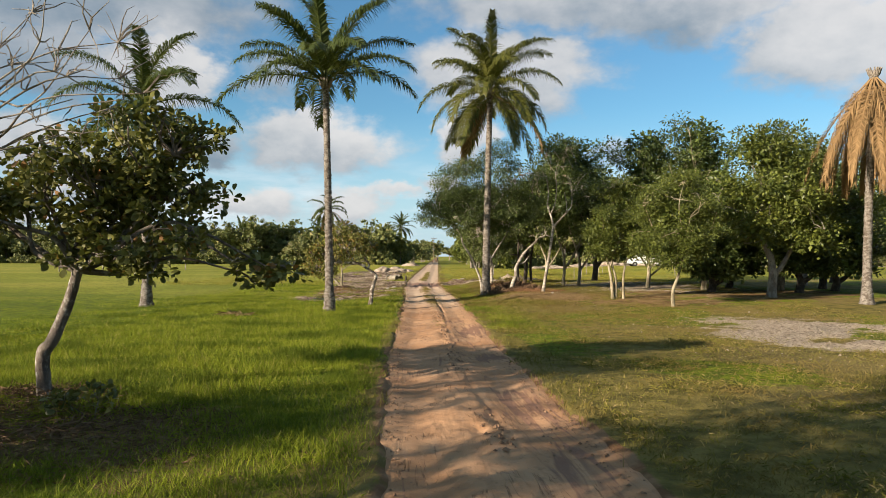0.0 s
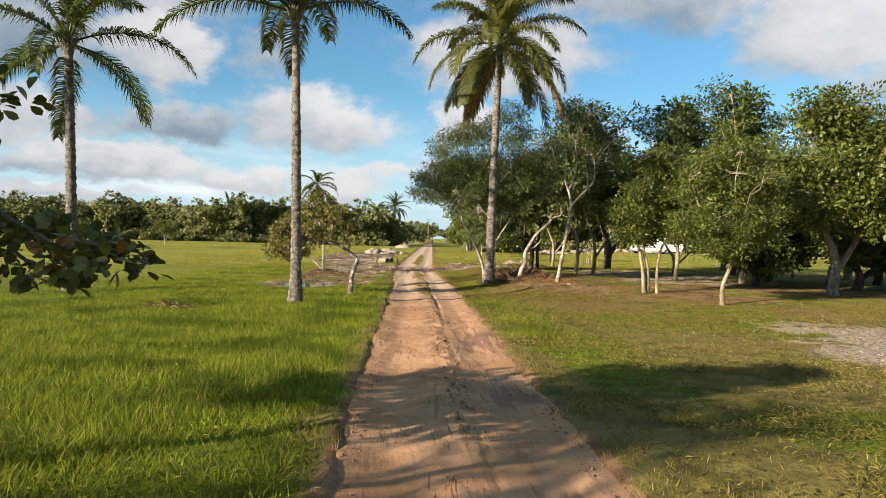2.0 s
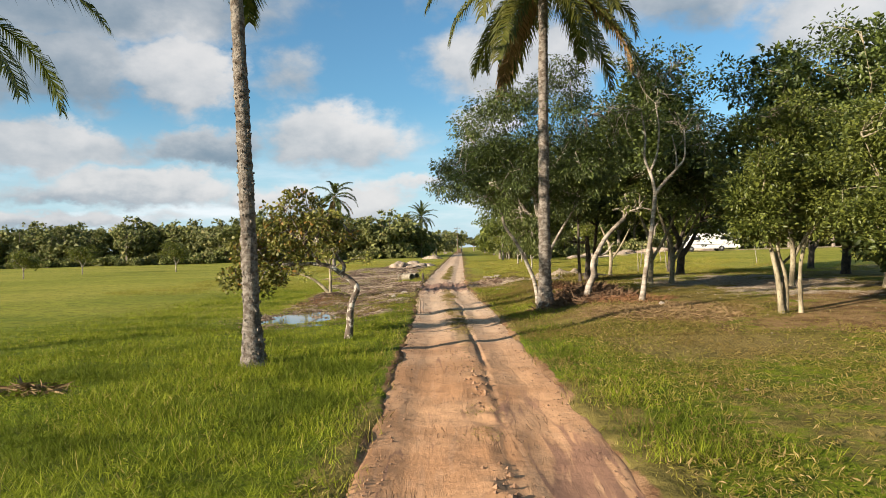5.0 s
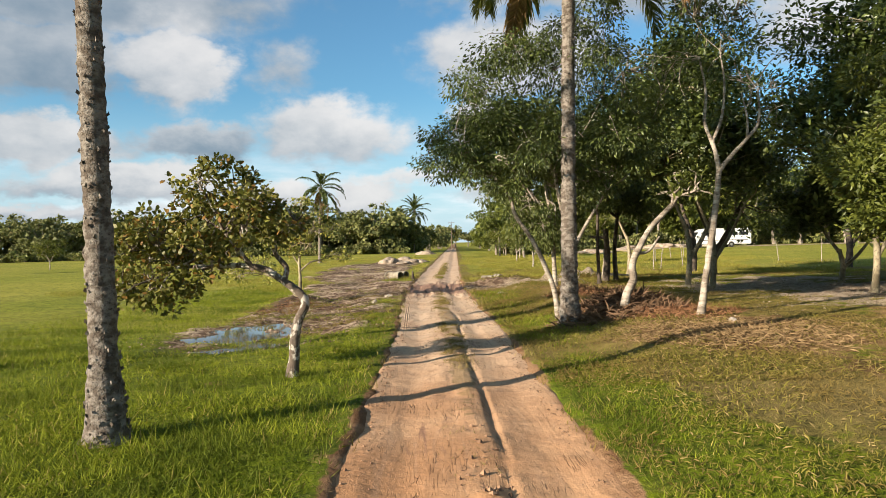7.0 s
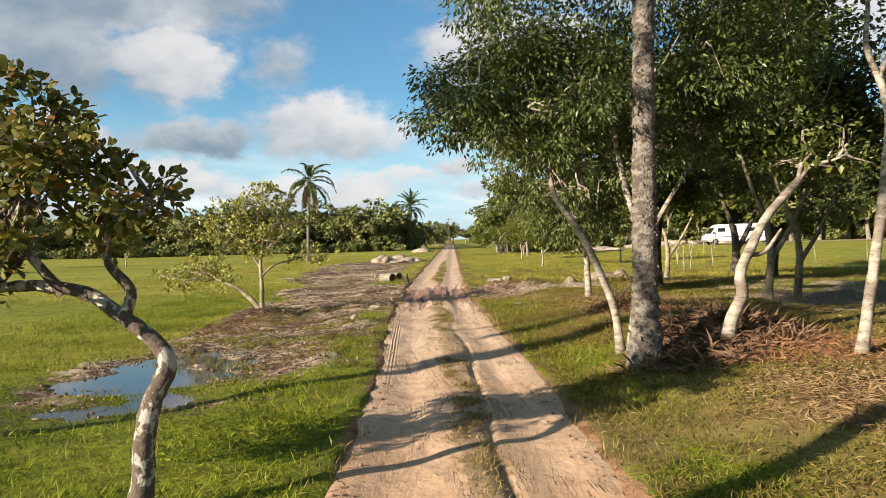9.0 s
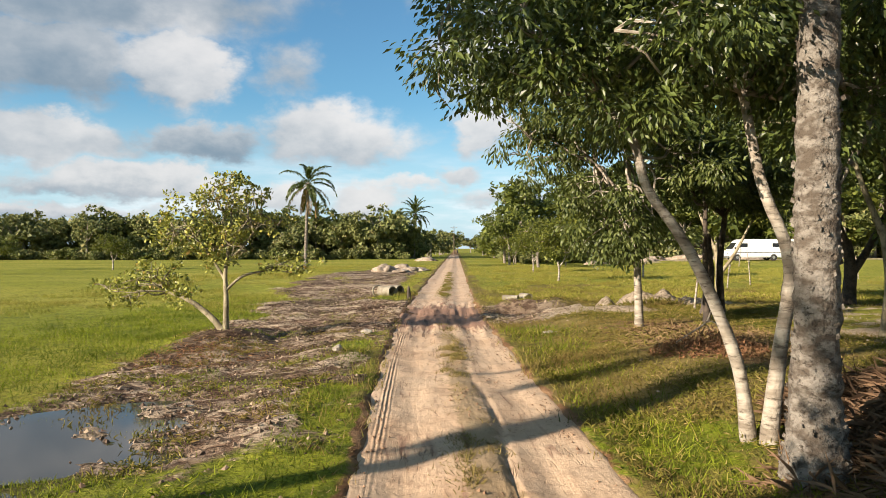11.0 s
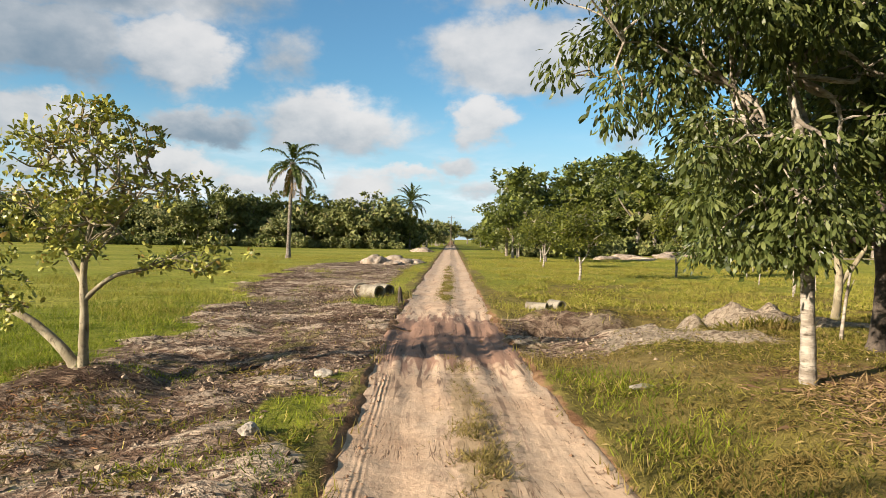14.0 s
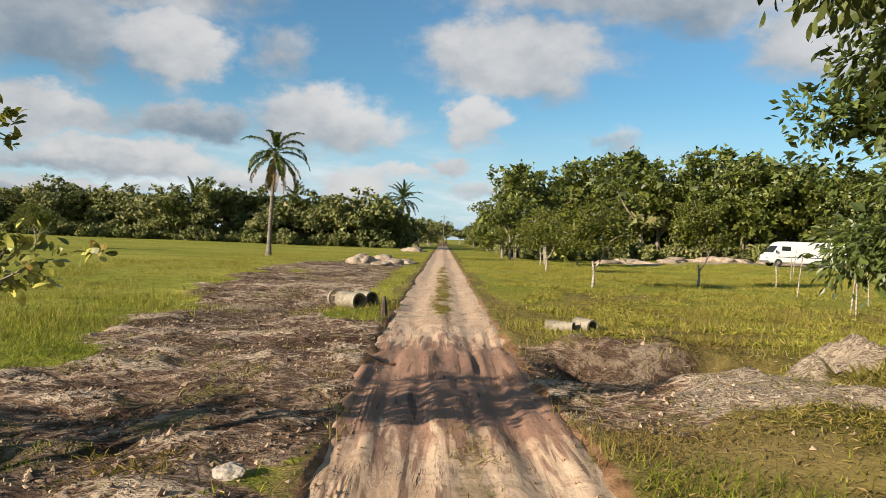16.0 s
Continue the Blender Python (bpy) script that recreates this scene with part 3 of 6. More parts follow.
def sand_mark(x, y):
    m = 1.7 * bell(x, y, 13.2, 26.2, 3.6, 5.0) + 1.25 * bell(x, y, 12.8, 52.5, 5.4, 8.5) + bell(x, y, 0.5, 66.0, 0.9, 0.5)
    m = m + 1.0 * bell(x, y, 2.8, 62.2, 1.1, 0.9) + 0.8 * bell(x, y, 4.0, 60.1, 1.2, 0.8) + 0.45 * bell(x, y, 2.2, 60.6, 1.4, 1.2) + 1.0 * bell(x, y, 4.5, 62.8, 1.7, 0.9) + 1.1 * bell(x, y, 6.2, 63.3, 2.2, 1.1)
    m = m + 0.45 * bell(x, y, 1.2, 60.8, 1.6, 1.4)
    m = m + ramp(x, 14, 22) * np.exp(-(((y - 138) / 7.0) ** 2)) + 0.8 * bell(x, y, -9.5, 112, 4.0, 6.0) + 0.7 * bell(x, y, -11, 172, 3.0, 8.0)
    return np.clip(m * (0.75 + 0.45 * lumps(x, y, 1.8, 12) + 0.45 * lumps(x * 0.6, y * 1.6, 0.9, 13)), 0, 1)


def dry_mark(x, y):
    u = x - centre(y)
    m = ramp(u, 0.5, 2.4) * (0.62 + 0.45 * lumps(x, y, 3.5, 21)) * (1 - 0.55 * ramp(y, 70, 90))
    m = m + 0.8 * bell(x, y, -5.6, 12.4, 2.6, 2.2) + 0.55 * bell(x, y, -2.0, 10.0, 1.6, 3.0) + 0.7 * bell(x, y, 5.5, 41.0, 4.5, 3.5) + 0.9 * bell(x, y, 4.2, 50.5, 2.4, 5.0) + 0.6 * bell(x, y, 2.5, 56.0, 3.5, 5.0)
    m = m + (0.75 + 0.35 * lumps(x, y, 1.2, 22)) * (1 - ramp(np.abs(u), 1.7, 2.7)) * (1 - 0.6 * ramp(y, 26, 32) * (1 - ramp(y, 46, 52)))
    m = m - 0.9 * bell(u, y, 2.5, 36.0, 1.2, 8.0)
    return np.clip(m, 0, 1)


def litter_mark(x, y):
    """Brown fallen leaves and matted dead grass."""
    m = 0.95 * bell(x, y, 5.6, 40.6, 3.0, 1.8) + 0.95 * bell(x, y, 4.4, 44.4, 2.6, 1.6) + 0.8 * bell(x, y, 9.5, 37.4, 5.0, 2.2) + 0.85 * bell(x, y, 4.6, 51.2, 2.2, 3.4) + 0.6 * bell(x, y, 4.0, 56.0, 2.6, 2.0) + 0.8 * bell(x, y, 13.5, 42.0, 5.0, 4.0) + 0.8 * bell(x, y, 20.0, 43.0, 6.0, 5.0)
    m = m + 0.95 * bell(x, y, -8.2, 53.6, 1.6, 2.0) + 1.2 * bell(x, y, -5.0, 11.4, 3.0, 2.4) + 0.6 * bell(x, y, -4.9, 36.6, 0.7, 0.9)
    return np.clip(m * (0.8 + 0.5 * lumps(x, y, 1.4, 25) + 0.3 * lumps(x, y, 0.5, 26)), 0, 1)


def growing(start, end, step, rate):
    out, v = [], start
    while abs(v - start) < abs(end - start):
        v += step * (1 if end > start else -1)
        step *= rate
        out.append(v)
    return out


def grid_mesh(name, xs, ys, place):
    gx, gy = np.meshgrid(xs, ys)
    px, py, pz = place(gx, gy)
    s = Soup()
    nx, ny = len(xs), len(ys)
    i, j = np.meshgrid(np.arange(nx - 1), np.arange(ny - 1))
    a = (j * nx + i).ravel()
    s.add(np.stack([px, py, pz], -1), np.stack([a, a + 1, a + nx + 1, a + nx], 1))
    return s.mesh(name, True), px.ravel(), py.ravel()


def mark(me, name, values):
    a = me.attributes.new(name, "FLOAT", "POINT")
    a.data.foreach_set("value", np.asarray(values, np.float32))


def build_ground():
    xs = np.concatenate([growing(-16, -2600, 0.5, 1.14)[::-1], np.arange(-16, -12, 0.2), np.arange(-12, 6, 0.16), np.arange(6, 16.01, 0.2), growing(16, 2600, 0.5, 1.14)])
    ys = np.concatenate([growing(0, -900, 0.8, 1.25)[::-1], np.arange(0, 42, 0.24), np.arange(42, 84, 0.16), growing(84, 4300, 0.35, 1.07)])

    def place(x, y):
        u = x - centre(y)
        wob = 0.07 * lumps(x, y, 1.3, 31) + 0.05 * lumps(x, y, 0.4, 32)
        bed = 1 - ramp(np.abs(u) + wob, 1.20, 1.62)
        lip = (0.03 + 0.02 * (u < 0)) * np.exp(-(((np.abs(u) + wob - 1.60) / 0.17) ** 2)) * (0.7 + 0.6 * lumps(x, y, 0.5, 33)) * (1 - 0.8 * np.exp(-(((y - 63) / 4.0) ** 2)))
        keep = 1 - ramp(y, 260, 330)
        return x, y, ground_z(x, y) + (lip - 0.16 * bed) * keep

    me, x, y = grid_mesh("ground", xs, ys, place)
    mark(me, "mud", mud_mark(x, y))
    mark(me, "verge", np.clip((0.8 + 0.5 * lumps(x, y, 0.9, 23)) * (1 - ramp(np.abs(x - centre(y)), 1.42, 1.85)), 0, 1))
    mark(me, "ridge", 0.5 + 0.5 * np.clip(0.9 * lumps(x * 0.8 + y * 0.3, y * 1.4 - x * 0.2, 0.62, 3) + 0.5 * lumps(x, y, 1.3, 4) + 0.8 * lumps(x * 0.5 + y * 0.4, y * 1.3 - x * 0.3, 0.8, 5) + 0.6 * lumps(x * 0.9 - y * 0.3, y * 1.2 + x * 0.3, 0.36, 11), -1, 1))
    mark(me, "sand", sand_mark(x, y))
    mark(me, "dry", dry_mark(x, y))
    mark(me, "litter", litter_mark(x, y))
    mark(me, "sere", ramp(y, 30, 75))
    # the last spot paints the pale cashew's cast shadow into the mud
    mark(me, "wet_or_shade", np.clip(1.2 * bell(x, y, 1.4, 64.3, 2.4, 1.2) + bell(x, y, -7.2, 44.6, 1.9, 3.3) + 0.8 * bell(x, y, -9.5, 72.0, 2.6, 4.0) + 0.6 * bell(x, y, -7.0, 57.5, 1.6, 2.0), 0, 1))
    me.materials.append(ground_material())
    tagged(new("ground", me), "flat meadow of green and dry grass with mud and sand", "ground", kind="structure")


def road_z(u, y):
    """The height of the track's surface, u metres beside its middle."""
    x = u + centre(y)
    wander = 0.10 * lumps(y, y * 0, 11.0, 41)
    w = u - wander
    z = -0.045 * (np.exp(-(((w + 0.85) / 0.36) ** 2)) + np.exp(-(((w - 0.85) / 0.36) ** 2)))
    groove = np.exp(-(((w - 0.36 - 0.09 * lumps(y, y * 0, 2.2, 42)) / (0.036 + 0.02 * lumps(y, y * 0, 1.1, 51))) ** 2)) * ramp(lumps(y, y * 0, 5.0, 43) + 0.9 * ramp(y, 30, 36), -0.3, 0.3) * (1 - 0.75 * ramp(y, 46, 51))
    z = z - (0.022 + 0.033 * ramp(y, 29, 34)) * groove + 0.035 * np.exp(-(((w - 0.08) / 0.25) ** 2)) * (0.6 + 0.8 * lumps(x, y, 0.45, 44)) + 0.06 * np.exp(-(((w - 0.1) / 0.17) ** 2)) * lumps(x, y, 0.24, 52) * ramp(lumps(y, y * 0, 3.0, 56), -0.5, 0.2) * (1 - ramp(y, 30, 38))
    z = z + 0.010 * lumps(u * 4.0, y * 0.7, 1.0, 45) + 0.012 * lumps(x, y, 0.35, 46) + 0.02 * lumps(x, y, 1.8, 47)
    soft = np.exp(-(((y - 62.5) / 5.5) ** 2))
    z = z + soft * (0.055 * lumps(u * 4.2, y * 0.35, 1.0, 48) + 0.04 * lumps(u * 8.0, y * 0.5, 1.0, 49))
    z = z + 0.05 * np.exp(-(((y - 67.2) / 0.6) ** 2)) * (0.5 + 0.5 * lumps(u * 3, y, 1.0, 50)) - 0.01
    drop = ramp(np.abs(u), 1.5, 1.9)
    return z + 0.03 * lumps(x, y, 2.3, 1) - 0.005 - 0.25 * drop

def build_road():
    us = np.concatenate([np.linspace(-1.95, 1.95, 66)])
    ys = np.concatenate([np.arange(-14, 84, 0.14), growing(84, 330, 0.3, 1.03)])

    def place(u, y):
        return u + centre(y), y, road_z(u, y)

    me, x, y = grid_mesh("road", us, ys, place)
    u = x - centre(y)
    mark(me, "across", u)
    mark(me, "wet_or_shade", np.clip(np.exp(-(((y - 62.3) / 4.2) ** 4)) * 1.05 + np.clip(0.75 * np.exp(-(((u - 0.95) / 0.5) ** 2)) * (1 - ramp(y, 26, 34)) * (0.55 + 0.7 * lumps(x, y, 1.5, 53)), 0, 1) + 0.3 * np.clip(lumps(x, y, 1.1, 54), 0, 1), 0, 1))
    mark(me, "weeds", np.clip(np.exp(-(((u - 0.1) / 0.30) ** 2)) * (0.3 + 0.75 * ramp(y, 32, 40)) * (1 - ramp(y, 56, 59) * (1 - ramp(y, 69, 72))) * (1 - 0.8 * ramp(y, 84, 94)), 0, 1))
    mark(me, "pale", ramp(y, 30, 46))
    mark(me, "churn", np.exp(-(((y - 61.5) / 8.0) ** 4)))
    mark(me, "tread", 0.75 * np.exp(-(((u + 1.26) / 0.09) ** 4)) * ramp(y, 42, 47) * (1 - ramp(y, 58, 63)) * np.clip(0.5 + 0.8 * lumps(x, y, 2.0, 55), 0, 1))
    me.materials.append(road_material())
    tagged(new("road", me), "rutted sandy dirt track with wheel ruts and a weedy middle", "dirt road", kind="structure")


def build_puddle():
    a = np.linspace(0, 2 * np.pi, 60, endpoint=False)
    bm = bmesh.new()
    ring = [bm.verts.new((-7.3 + (2.7 + 0.4 * math.sin(3 * t + 1)) * math.cos(t), 44.2 + (4.4 + 0.5 * math.sin(2 * t)) * math.sin(t), -0.255)) for t in a]
    bm.faces.new(ring)
    me = from_bm(bm, "puddle")
    me.materials.append(M["water"])
    tagged(new("puddle", me), "shallow puddle of still muddy water in the grass", "puddle", kind="structure")


build_ground()
build_road()
build_puddle()


def floor_z(x, y):
    return float(ground_z(x, y))

# ---- trees ----
def crown_points(rng, blobs, clusters):
    """Where sprays of leaves sit: near the skin of lumpy heaps, with gaps."""
    vol = np.array([(b[3] * b[4] * b[5]) ** (2 / 3) for b in blobs])
    picks = rng.choice(len(blobs), clusters, p=vol / vol.sum())
    b = np.array(blobs, float)[picks]
    d = unit(rng.standard_normal((clusters, 3)))
    r = rng.uniform(0.25, 1.0, clusters) ** 0.45
    phase = rng.uniform(0, 6, 3)
    r *= 0.86 + 0.16 * np.sin(d[:, 0] * 5 + phase[0]) * np.cos(d[:, 1] * 4 + phase[1]) + 0.10 * np.sin(d[:, 2] * 7 + d[:, 0] * 6 + phase[2])
    return b[:, :3] + d * r[:, None] * b[:, 3:6], d


def ragged(rng, blobs, count=6):
    """Breaks heaps of leaves up into a core and smaller, flatter tufts on its skin."""
    out = []
    for b in blobs:
        c, r = np.array(b[:3], float), np.array(b[3:6], float)
        out.append((*c, *(r * 0.66)))
        for _ in range(count):
            d = unit(rng.standard_normal(3) + (0, 0, 0.15))
            k = rng.uniform(0.24, 0.44)
            out.append((*(c + d * r * rng.uniform(0.55, 0.95)), r[0] * k, r[1] * k, r[2] * k * 0.75))
    return out


def spray(soup, rng, heads, outward, per, size, spread, width, broad=False, hang=0.0, flat=0.6):
    n = len(heads) * per
    c = np.repeat(heads, per, 0)
    o = np.repeat(outward, per, 0)
    off = unit(rng.standard_normal((n, 3))) * (1.7 * rng.uniform(0, 1, n) ** 0.45)[:, None] * (spread, spread, spread * flat)
    way = off * 1.2 + o * spread * 0.8 + rng.standard_normal((n, 3)) * spread * 0.5
    way[:, 2] -= hang * spread * 1.8
    leaves(soup, c + off, way, rng.uniform(0.7, 1.25, n) * size, width, rng=rng, broad=broad, droop=0.12 + 0.2 * hang)


def rosettes(soup, rng, heads, outward, per, size, width):
    """Whorls of broad leaves at twig ends, as on a cashew tree."""
    n = len(heads) * per
    c, o = np.repeat(heads, per, 0), unit(np.repeat(outward, per, 0) + (0, 0, 0.35))
    way = unit(rng.standard_normal((n, 3))) * 0.9 + o * 0.55
    leaves(soup, c + unit(way) * 0.02 + rng.standard_normal((n, 3)) * size * 0.3, way, rng.uniform(0.7, 1.2, n) * size, width, 0.3, rng, True, 0.1)


def chips(soup, rng, heads, outward, per, size, spread):
    """Far foliage: one small leaf clump a triangle."""
    n = len(heads) * per
    at = np.repeat(heads, per, 0) + unit(rng.standard_normal((n, 3))) * spread * rng.uniform(0.2, 1.3, (n, 1))
    way = unit(np.repeat(outward, per, 0) * 0.7 + rng.standard_normal((n, 3)))
    side = unit(np.cross(way, rng.standard_normal((n, 3)) + (0, 0, 0.6)))
    s = size * rng.uniform(0.7, 1.3, (n, 1))
    soup.add(np.stack([at - way * s * 0.5 - side * s * 0.4, at - way * s * 0.4 + side * s * 0.45, at + way * s * 0.55], 1), np.arange(n * 3).reshape(-1, 3))


def bough(rng, a, b, bend=0.15):
    a, b = np.asarray(a, float), np.asarray(b, float)
    span = np.linalg.norm(b - a)
    mid = [a + (b - a) * t + rng.standard_normal(3) * span * bend * 0.5 + (0, 0, span * 0.06) for t in (0.33, 0.67)]
    return smooth_line([a, *mid, b], 4)


def tree(name, label, at, trunks, blobs, leaf, bark, size, clusters, per, seed, width=0.45, style="spray", hang=0.0, spread=0.28, limbs=2, twigs=40, category="tree", group="", thick=0.5, fill=0.35, tufts=9, twig=0.018):
    rng = np.random.default_rng(seed)
    x, y = at
    root = thing(name, label, category, (x, y, floor_z(x, y) - 0.04), group)
    ends = []
    for points, r0, r1 in trunks:
        s = Soup()
        line = smooth_line(points, 6)
        sides = 10 if r0 > 0.07 else 7
        radii = np.interp(np.linspace(0, 1, 12), [0, 0.06, 0.2, 1], [r0 * 1.35, r0 * 1.08, r0, r1])
        tube(s, line, radii, sides, 0.05, rng)
        part("trunk", s, M[bark], root, smooth=True)
        ends.append((line[-1], r1, unit(line[-1] - line[-4])))
    sticks = Soup()
    heads, outward = crown_points(rng, ragged(rng, blobs, tufts), clusters)
    tips = []
    for b in blobs:
        c, r = np.array(b[:3], float), np.array(b[3:6], float)
        e = min(ends, key=lambda q: np.linalg.norm(q[0] - c))
        for _ in range(limbs):
            d = unit(rng.standard_normal(3) + (0, 0, 0.3))
            goal = c + d * r * 0.55
            s = Soup()
            line = bough(rng, e[0] - e[2] * 0.05, goal)
            tube(s, line, [e[1] * thick * 1.5, e[1] * thick * 0.9, e[1] * thick * 0.35], 7, 0.04, rng)
            part("limb", s, M[bark], root, smooth=True)
            tips += [(line[int(k)], line) for k in np.linspace(len(line) * 0.3, len(line) - 1, 5)]
    if twigs and tips:
        spots = np.array([t[0] for t in tips])
        for h in heads[rng.choice(len(heads), min(twigs, len(heads)), replace=False)]:
            near = spots[np.argmin(np.linalg.norm(spots - h, axis=1) + rng.uniform(0, 0.3, len(spots)))]
            tube(sticks, bough(rng, near, h, 0.2)[::3], [twig * (1 + 0.6 * rng.random()), twig * 0.33], 5)
        part("twig_spray", sticks, M[bark], root, kind="stuff")
    if per:
        crown = Soup()
        if style == "rosette":
            rosettes(crown, rng, heads, outward, per, size, width)
        else:
            spray(crown, rng, heads, outward, per, size, spread, width, style == "broad", hang)
        if fill and style != "rosette":
            inner, out2 = crown_points(rng, [(*b[:3], b[3] * 0.5, b[4] * 0.5, b[5] * 0.5) for b in blobs], max(20, int(clusters * fill * 1.6)))
            n = len(inner) * 2
            leaves(crown, np.repeat(inner, 2, 0) + rng.standard_normal((n, 3)) * spread, rng.standard_normal((n, 3)), rng.uniform(0.8, 1.3, n) * min(size * 1.6, 0.34), 0.6, 0.3, rng)
        part("crown", crown, M[leaf], root, kind="stuff")
    return root


FRONDS = {}


def frond_mesh(rise, bend, length, mat, seed, sag=0.5, pairs=92, leaflet=0.80, spread=0.9, width=0.021):
    key = (rise, bend, length, mat, seed)
    if key in FRONDS:
        return FRONDS[key]
    rng = np.random.default_rng(seed)
    n = 22
    t = np.linspace(0, 1, n)
    angle = np.radians(rise) - np.radians(bend) * t**1.4
    step = length / (n - 1)
    x = np.concatenate([[0], np.cumsum(np.cos(angle[:-1]) * step)])
    z = np.concatenate([[0], np.cumsum(np.sin(angle[:-1]) * step)])
    yy = 0.12 * length * t**2 * rng.uniform(-1, 1)
    line = np.stack([x, yy, z], 1)
    s = Soup()
    tube(s, line, [0.05, 0.03, 0.018, 0.006], 5)
    u = np.repeat(np.linspace(0.16, 0.99, pairs), 2)
    flip = np.tile([1.0, -1.0], pairs)
    m = len(u)
    at = np.stack([np.interp(u, t, line[:, k]) for k in range(3)], 1)
    ahead = unit(np.stack([np.interp(u, t, np.gradient(line[:, k])) for k in range(3)], 1))
    side = np.array([0.0, 1.0, 0.0]) * flip[:, None]
    up = np.cross(ahead, np.array([0.0, 1.0, 0.0]))
    up = up * np.sign(up[:, 2:3] + 1e-6)
    size = leaflet * np.interp(u, [0.1, 0.3, 0.7, 1.0], [0.55, 1.0, 0.9, 0.35]) * rng.uniform(0.8, 1.15, m)
    w1 = unit(side * spread + ahead * (0.35 + 0.6 * u[:, None]) + up * rng.uniform(-0.05, 0.45, (m, 1)))
    w2 = unit(w1 * 0.9 + np.array([0, 0, -1.0]) * sag * rng.uniform(0.8, 2.8, (m, 1)))
    k1, k2 = at + w1 * size[:, None] * 0.45, at + w1 * size[:, None] * 0.45 + w2 * size[:, None] * 0.55
    wide = unit(np.cross(w1, up + rng.standard_normal((m, 3)) * 0.3)) * width
    v = np.stack([at - wide, at + wide, k1 + wide * 1.2, k1 - wide * 1.2, k2], 1)
    base = (np.arange(m) * 5)[:, None]
    s.add(v, base + [0, 1, 2, 3])
    s.f.append(base + [3, 2, 4] + s.n - m * 5)
    me = s.mesh("frond")
    me.materials.append(M[mat])
    FRONDS[key] = me
    return me


def palm(name, label, at, height, lean, r, mat, fronds, length, seed, dead=0, rings=True, leaflet=1.08, fruit=True, pairs=92, green=True, skirt=False, rises=(82, 64, 44, 24, 2, -24), bends=(52, 62, 72, 78, 76, 55)):
    rng = np.random.default_rng(seed)
    x, y = at
    root = thing(name, label, "palm tree", (x, y, floor_z(x, y) - 0.05), "palms of the meadow")
    s = Soup()
    steps = int(height / 0.11) if rings else 24
    t = np.linspace(0, 1, steps)
    line = np.stack([lean[0] * t**1.5, lean[1] * t**1.5, t * height], 1)
    radii = np.interp(t * height, [0, 0.35, 1.2, height * 0.5, height - 0.5, height], [r * 2.0, r * 1.6, r * 1.18, r, r * 0.86, r * 1.25])
    if rings:
        radii = radii * (1 + 0.05 * (np.arange(steps) % 2)) * (1 + 0.03 * rng.standard_normal(steps))
    tube(s, line, radii, 14 if rings else 8, 0.045 if rings else 0.02, rng)
    trunk = part("trunk", s, M["bark_palm"], root, smooth=True)
    top = line[-1]
    if rings:
        scars = Soup()
        n = int(height * 48)
        h = height * 0.7 * rng.uniform(0.01, 1, n) ** 1.3
        a = rng.uniform(0, 2 * np.pi, n)
        rr = np.interp(h, t * height, radii)
        c = np.stack([np.interp(h, t * height, line[:, k]) for k in range(3)], 1) + np.stack([np.cos(a) * rr, np.sin(a) * rr, 0 * a], 1)
        leaves(scars, c, np.stack([np.cos(a) * 0.28, np.sin(a) * 0.28, 0 * a + 0.9], 1), rng.uniform(0.03, 0.085, n), 0.85, 0.4, rng)
        part("bark_scale", scars, M["bark_palm"], trunk, kind="stuff")
    if fruit:
        s = Soup()
        for k in range(16):
            a = k * 2.4
            tube(s, [top + (0, 0, -0.35), top + (0.22 * math.cos(a), 0.22 * math.sin(a), -0.05), top + (0.34 * math.cos(a), 0.34 * math.sin(a), 0.25)], [0.07, 0.06, 0.03], 6)
        part("crown_shaft", s, M["bark_grey"], root)
    for k in range(fronds if green else 0):
        f = k / max(1, fronds - 1)
        rise = rises[min(5, int(f**0.9 * 6))]
        me = frond_mesh(rise, bends[min(5, int(f**0.9 * 6))], length * (0.88 + 0.12 * (k % 3) / 2), mat, 5 + k % 3, leaflet=leaflet, pairs=pairs, width=0.021 * 92 / pairs, sag=0.7)
        ob = part("frond", me, M[mat], root)
        ob.matrix_basis = pose(top[0], top[1], top[2] + 0.15 * (1 - f), rng.uniform(-9, 9), rng.uniform(-6, 6), k * 137.5 + rng.uniform(-14, 14))
    for k in range(dead):
        me = frond_mesh(*((-44 - 9 * (k % 4), 36 - 6 * (k % 4)) if skirt else (-20 - 14 * (k % 4), 62 - 9 * (k % 4))), length * 0.95, "palm_dead", 20 + k % 4, sag=2.6 if skirt else 1.4, leaflet=leaflet * (1.25 if skirt else 0.9), pairs=96 if skirt else pairs, spread=0.5 if skirt else 0.9, width=0.014 if skirt else 0.027)
        ob = part("dead_frond", me, M["palm_dead"], root, "hanging dead straw-coloured frond")
        ob.matrix_basis = pose(top[0], top[1], top[2] - 0.1, 0, rng.uniform(-5, 5), k * 137.5 + rng.uniform(-20, 20))
    return root


palm("coconut_palm", "tall green palm with grey trunk in lush grass", (-14.8, 35.75), 9.9, (-0.35, 0.1), 0.18, "palm", 15, 5.4, 1, bends=(70, 84, 92, 92, 80, 48))
palm("coconut_palm", "slender palm with rough grey trunk beside the track", (-5.2, 33.2), 10.45, (-0.25, 0.1), 0.155, "palm", 21, 5.2, 2, rises=(84, 68, 52, 40, 30, 18), bends=(56, 64, 72, 78, 80, 74))
palm("coconut_palm", "palm with drooping fronds painted sunlit gold at the track's edge", (2.32, 43.7), 12.4, (0.25, 0.1), 0.185, "palm_sunlit", 32, 5.1, 3, dead=2, rises=(80, 62, 42, 20, -4, -34), bends=(70, 84, 92, 92, 80, 48))
